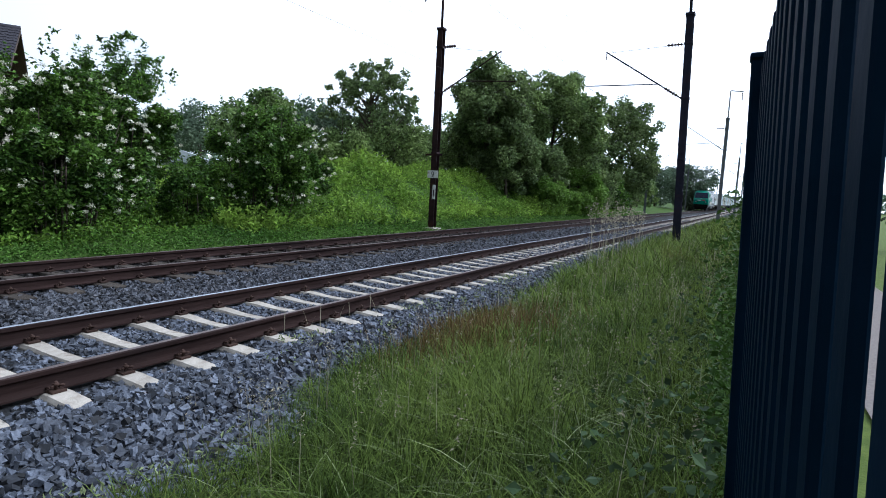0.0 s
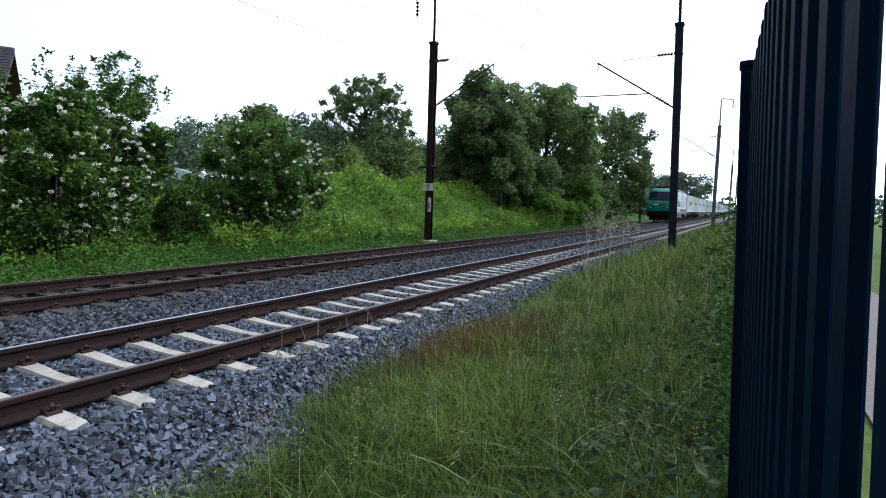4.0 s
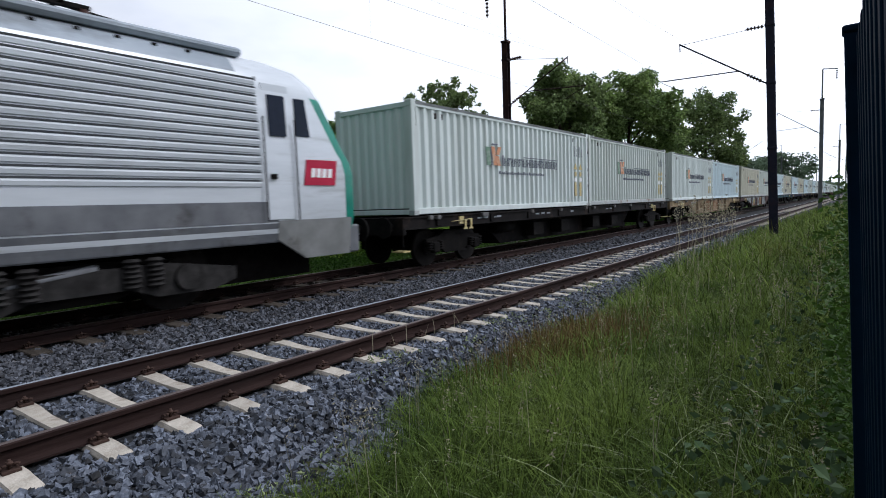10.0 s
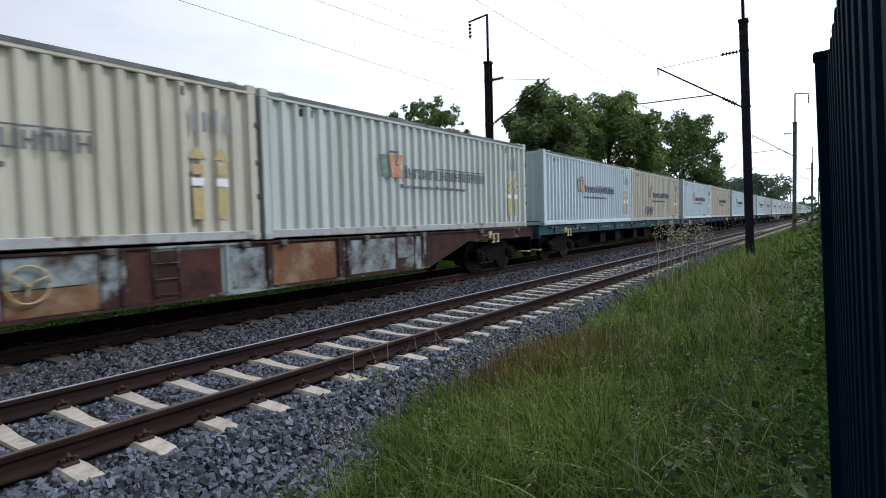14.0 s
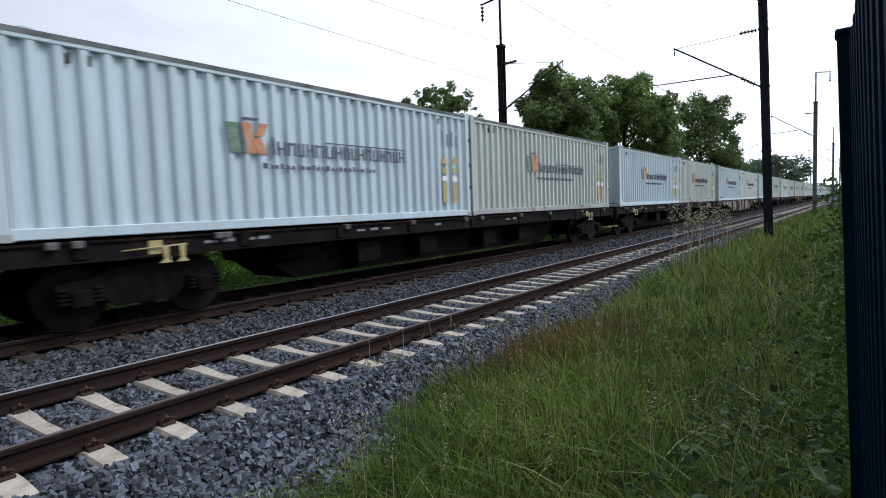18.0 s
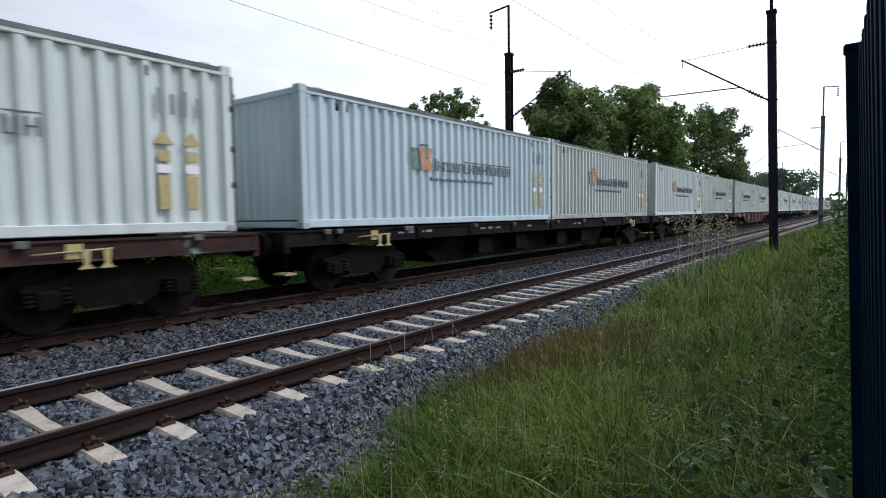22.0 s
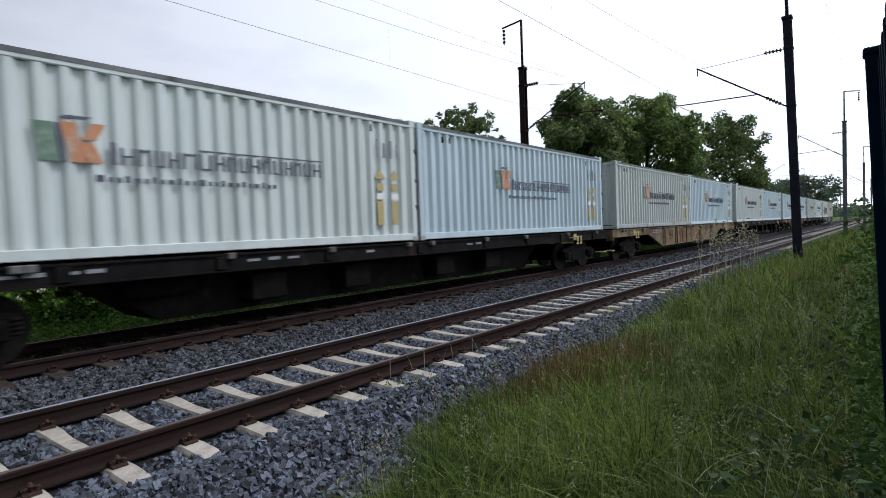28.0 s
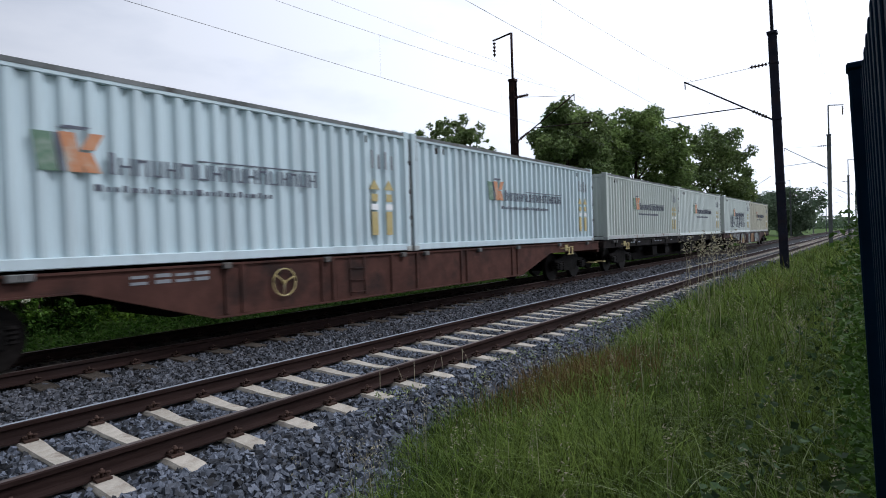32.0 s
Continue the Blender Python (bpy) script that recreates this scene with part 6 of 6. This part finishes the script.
    # near-black block added to fill the space below the floor with shade
    part("underframe", boxm(-0.62, 0.62, 0.9, LOCO - 0.9, 0.24, 0.96), "bogie", th)
    for y in (4.9, 18.7):
        for s in (-1, 1):
            bm = bmesh.new()
            prism(bm, [(y - 2.3, 0.42), (y - 1.9, 0.30), (y - 1.0, 0.30), (y - 0.6, 0.45), (y + 0.6, 0.45), (y + 1.0, 0.30), (y + 1.9, 0.30), (y + 2.3, 0.42), (y + 2.3, 0.62), (y + 1.2, 0.78), (y - 1.2, 0.78), (y - 2.3, 0.62)], "x", *sorted((s * 1.18, s * 1.27)))
            part("bogie_side", bm, "loco_grime", th, "grimy grey bogie side frame")
            for d in (-1.45, 1.45):
                part("axle_cover", tubem((s * 1.26, y + d, 0.55), (s * 1.34, y + d, 0.55), 0.2, 14), "loco_grime", th)
    # roof gear
    part("roof_shroud", boxm(-1.15, 1.15, 3.4, 20.6, 3.82, 3.96, bevel=0.05), "loco_roof", th)
    for y0, y1, z in ((9.4, 12.6, 4.16), (13.6, 15.2, 4.08), (16.0, 17.0, 4.10)):
        hat = part("roof_hatch", boxm(-0.85, 0.85, y0, y1, 3.92, z, bevel=0.06), "loco_grey", th)
        for i in range(8):
            y = y0 + 0.15 + i * (y1 - y0 - 0.3) / 7
            part("louvre", boxm(-0.8, 0.8, y - 0.03, y + 0.03, z - 0.01, z + 0.03), "bogie", hat)
    part("roof_conductor", tubem((0.25, 6.5, 4.34), (0.25, 16.5, 4.34), 0.03, 8), "bogie", th)
    for y in (6.6, 8.6, 11.0, 13.2, 15.4, 16.4):
        bm = bmesh.new()
        for i in range(4):
            tube(bm, (0.25, y, 3.98 + i * 0.085), (0.25, y, 4.03 + i * 0.085), 0.09, 10)
        tube(bm, (0.25, y, 3.9), (0.25, y, 4.34), 0.045, 8)
        part("roof_insulator", bm, "insulator", th)
    for i in range(26):
        part("roof_bolt", boxm(1.20, 1.23, 3.0 + i * 0.65, 3.09 + i * 0.65, 3.70, 3.735), "bogie", th)

    for s in (-1, 1):
        part("roof_bar", tubem((s * 0.85, 1.9, 3.98), (s * 0.85, 8.6, 4.06), 0.035, 6), "bogie", th)
    for y in (2.2, 3.0, 5.6, 7.6):
        part("roof_crossbar", boxm(-0.85, 0.85, y - 0.03, y + 0.03, 3.95, 4.02), "bogie", th)
    part("roof_unit", boxm(-0.75, 0.75, 2.25, 2.95, 3.90, 4.10, bevel=0.04), "bogie", th, "dark roof unit over the cab")

    def pantograph(y, up):
        pg = new("pantograph")
        pg.parent = th
        kn = (y + 2.1, 4.95) if up else (y + 1.9, 4.34)
        head = (y - 0.55, 5.55) if up else (y - 0.6, 4.42)
        for s in (-1, 1):
            part("base_frame", boxm(*sorted((s * 0.55, s * 0.65)), y - 0.7, y + 1.0, 4.22, 4.30), "bogie", pg)
            part("upper_arm", tubem((s * 0.12, *kn), (s * 0.42, *head), 0.032, 8), "bogie", pg)
            for d in (-0.6, 0.9):
                part("foot_insulator", tubem((s * 0.6, y + d, 3.9), (s * 0.6, y + d, 4.22), 0.07, 10), "insulator", pg)
            part("head_horn", tubem((s * 0.62, head[0], head[1] + 0.03), (s * 0.95, head[0], head[1] - 0.22), 0.022, 6), "bogie", pg)
        part("lower_arm", tubem((0, y + 0.5, 4.28), (0, *kn), 0.06, 8), "bogie", pg)
        part("guide_rod", tubem((0.18, y + 0.9, 4.26), (0.10, kn[0] - 0.1, kn[1] - 0.1), 0.022, 6), "bogie", pg)
        part("cross_tube", tubem((-0.65, y + 0.5, 4.28), (0.65, y + 0.5, 4.28), 0.05, 8), "bogie", pg)
        for d in (-0.18, 0.18):
            part("contact_strip", boxm(-0.66, 0.66, head[0] + d - 0.03, head[0] + d + 0.03, head[1], head[1] + 0.05), "bogie", pg)
    pantograph(4.3, True)
    pantograph(16.9, False)
    return th


loco = loco_thing()
# the drawing above is for a shorter engine: draw the hull out to its true length and set the bogies under it
OLD_Y, NEW_Y = (-2, 0.0, 0.5, 2.55, 3.95, 4.36, 5.95, 10.7, 23.6, 26), (-2.12, -0.12, 0.35, 2.55, 3.98, 4.75, 6.3, 9.9, 20.0, 22.4)
RUNNING = ("wheelset", "coil_spring", "axle_cover", "axle_box", "spring", "side_frame", "bolster", "damper", "sand_box", "bogie_side")
for ob in loco.children_recursive:
    if ob.data:
        ys_ = [v.co.y for v in ob.data.vertices]
        mid = sum(ys_) / len(ys_)
        kind_ = ob.name.split(".")[0]
        for v in ob.data.vertices:
            v.co.z = float(np.interp(v.co.z, (0.0, 1.0, 3.93, 5.65), (0.0, 1.0, 4.22, 5.50)))
        if kind_ in RUNNING:
            ob.data.transform(Matrix.Translation((0, -1.35 if mid < 12 else -3.8, 0)))
        elif kind_ in ("filler_cap", "roof_insulator", "foot_insulator"):
            ob.data.transform(Matrix.Translation((0, float(np.interp(mid, OLD_Y, NEW_Y)) - mid, 0)))
        else:
            for v in ob.data.vertices:
                v.co.y = float(np.interp(v.co.y, OLD_Y, NEW_Y))
LOCO = 20.0
tagged(loco, "green and silver electric freight locomotive with raised pantograph", "locomotive")

WAGONS = {key: wagon_meshes(*key) for key in (("flat", "wagon_dark"), ("deep", "wagon_tan"), ("deep", "wagon_red"), ("deep", "graffiti"), ("flat", "wagon_blue"), ("flat", "wagon_teal"))}
BOXES = {key: container_thing(*key) for key in (("box_white", False), ("box_grey", True), ("box_cream", True), ("box_blue", False))}
WORDS = {"wagon_teal": "dark teal container wagon with sprayed and grimy sill", "wagon_dark": "dark grimy flat container wagon on two bogies", "wagon_tan": "tan container wagon with a deep fish-bellied sill", "wagon_red": "rust-red container wagon with a deep fish-bellied sill",
         "graffiti": "container wagon with a spray-painted deep sill", "wagon_blue": "dark blue flat container wagon on two bogies",
         "box_white": "white folded steel shipping container with an orange emblem", "box_grey": "weathered grey-white shipping container with an orange emblem",
         "box_cream": "cream shipping container with weathered paint and an emblem", "box_blue": "pale blue-white shipping container with an orange emblem"}
F, D, G, R_, B_, T_ = ("flat", "wagon_dark"), ("deep", "wagon_tan"), ("deep", "graffiti"), ("deep", "wagon_red"), ("flat", "wagon_blue"), ("flat", "wagon_teal")
w_, g_, c_, b_ = "box_white", "box_grey", "box_cream", "box_blue"
CONSIST = [(F, w_, g_), (D, w_, b_), (G, c_, g_), (T_, b_, c_), (B_, b_, c_), (F, b_, g_), (F, b_, g_), (G, b_, w_), (F, b_, g_),
           (F, w_, g_), (R_, g_, g_), (F, w_, w_), (F, w_, b_), (D, g_, b_), (F, w_, b_), (R_, b_, b_), (F, g_, w_), (G, w_, c_)]
# sprayed lettering on two of the containers, as plain shapes
def sprayed(ob, y0, n, z0, size, paint, seed):
    r = random.Random(seed)
    for i in range(n):
        a = y0 + i * size * 0.72
        o = [(a + r.uniform(-0.05, 0.05), z0 + r.uniform(-0.05, 0.05)), (a + size * 0.45 + r.uniform(-0.1, 0.1), z0 + r.uniform(-0.08, 0.02)), (a + size * 0.7, z0 + size * r.uniform(0.3, 0.5)),
             (a + size * 0.55, z0 + size * r.uniform(0.7, 1.0)), (a + size * 0.2, z0 + size * r.uniform(0.8, 1.05)), (a - 0.03, z0 + size * r.uniform(0.4, 0.7))]
        for (ya, za), (yb, zb) in zip(o, o[1:] + o[:1]):
            if r.random() < 0.8:
                bm = bmesh.new()
                d = Vector((yb - ya, zb - za)).normalized() * 0.035
                prism(bm, [(ya - d.y, za + d.x), (ya + d.y, za - d.x), (yb + d.y, zb - d.x), (yb - d.y, zb + d.x)], "x", W - 0.012, W + 0.006)
                part("sprayed_stroke", bm, paint, ob, "dark sprayed stroke")
        ya, za = a + size * r.uniform(0.1, 0.5), z0 + size * 0.15
        bm = bmesh.new()
        prism(bm, [(ya, za), (ya + 0.06, za), (ya + 0.16, za + size * 0.6), (ya + 0.10, za + size * 0.6)], "x", W - 0.012, W + 0.006)
        part("sprayed_stroke", bm, paint, ob, "dark sprayed stroke")


TRAIN = [(loco, -1.93 - LOCO, 0.0)]
used = set()


def take(store, key, label, category, group):
    ob = store[key]
    if key in used:
        ob = copy_thing(ob, pose(0, 0, 0))
    used.add(key)
    return tagged(ob, label, category, group)


for k, (wg, c1, c2) in enumerate(CONSIST):
    y = k * WAGON
    TRAIN.append((take(WAGONS, wg, WORDS[wg[1]], "wagon", "wagons of the train"), y, 0.0))
    for i, c in enumerate((c1, c2)):
        key = next(q for q in BOXES if q[0] == c)
        TRAIN.append((take(BOXES, key, WORDS[c], "container", "containers on the train"), y + i * (BOX + GAP), DECK))
        if (k, i) == (3, 1):
            sprayed(TRAIN[-1][0], 2.55, 5, 0.38, 0.40, "mark_grey", 5)
        if (k, i) == (17, 0):
            sprayed(TRAIN[-1][0], 2.2, 8, 0.5, 1.0, "mark_grey", 6)


def motions():
    times = [0.0, 2.0, 4.0, 5.0, 5.5, 6.0, 6.5, 7.0, 7.5, 8.0, 8.5, 9.0, 9.5, 10.0, 11.0, 12.0] + [14.0 + i * 2.0 for i in range(10)]
    for ob, dy, z in TRAIN:
        walk(ob, [(t, pose(FAR_X, train_y(t) + dy, z)) for t in times])


motions()
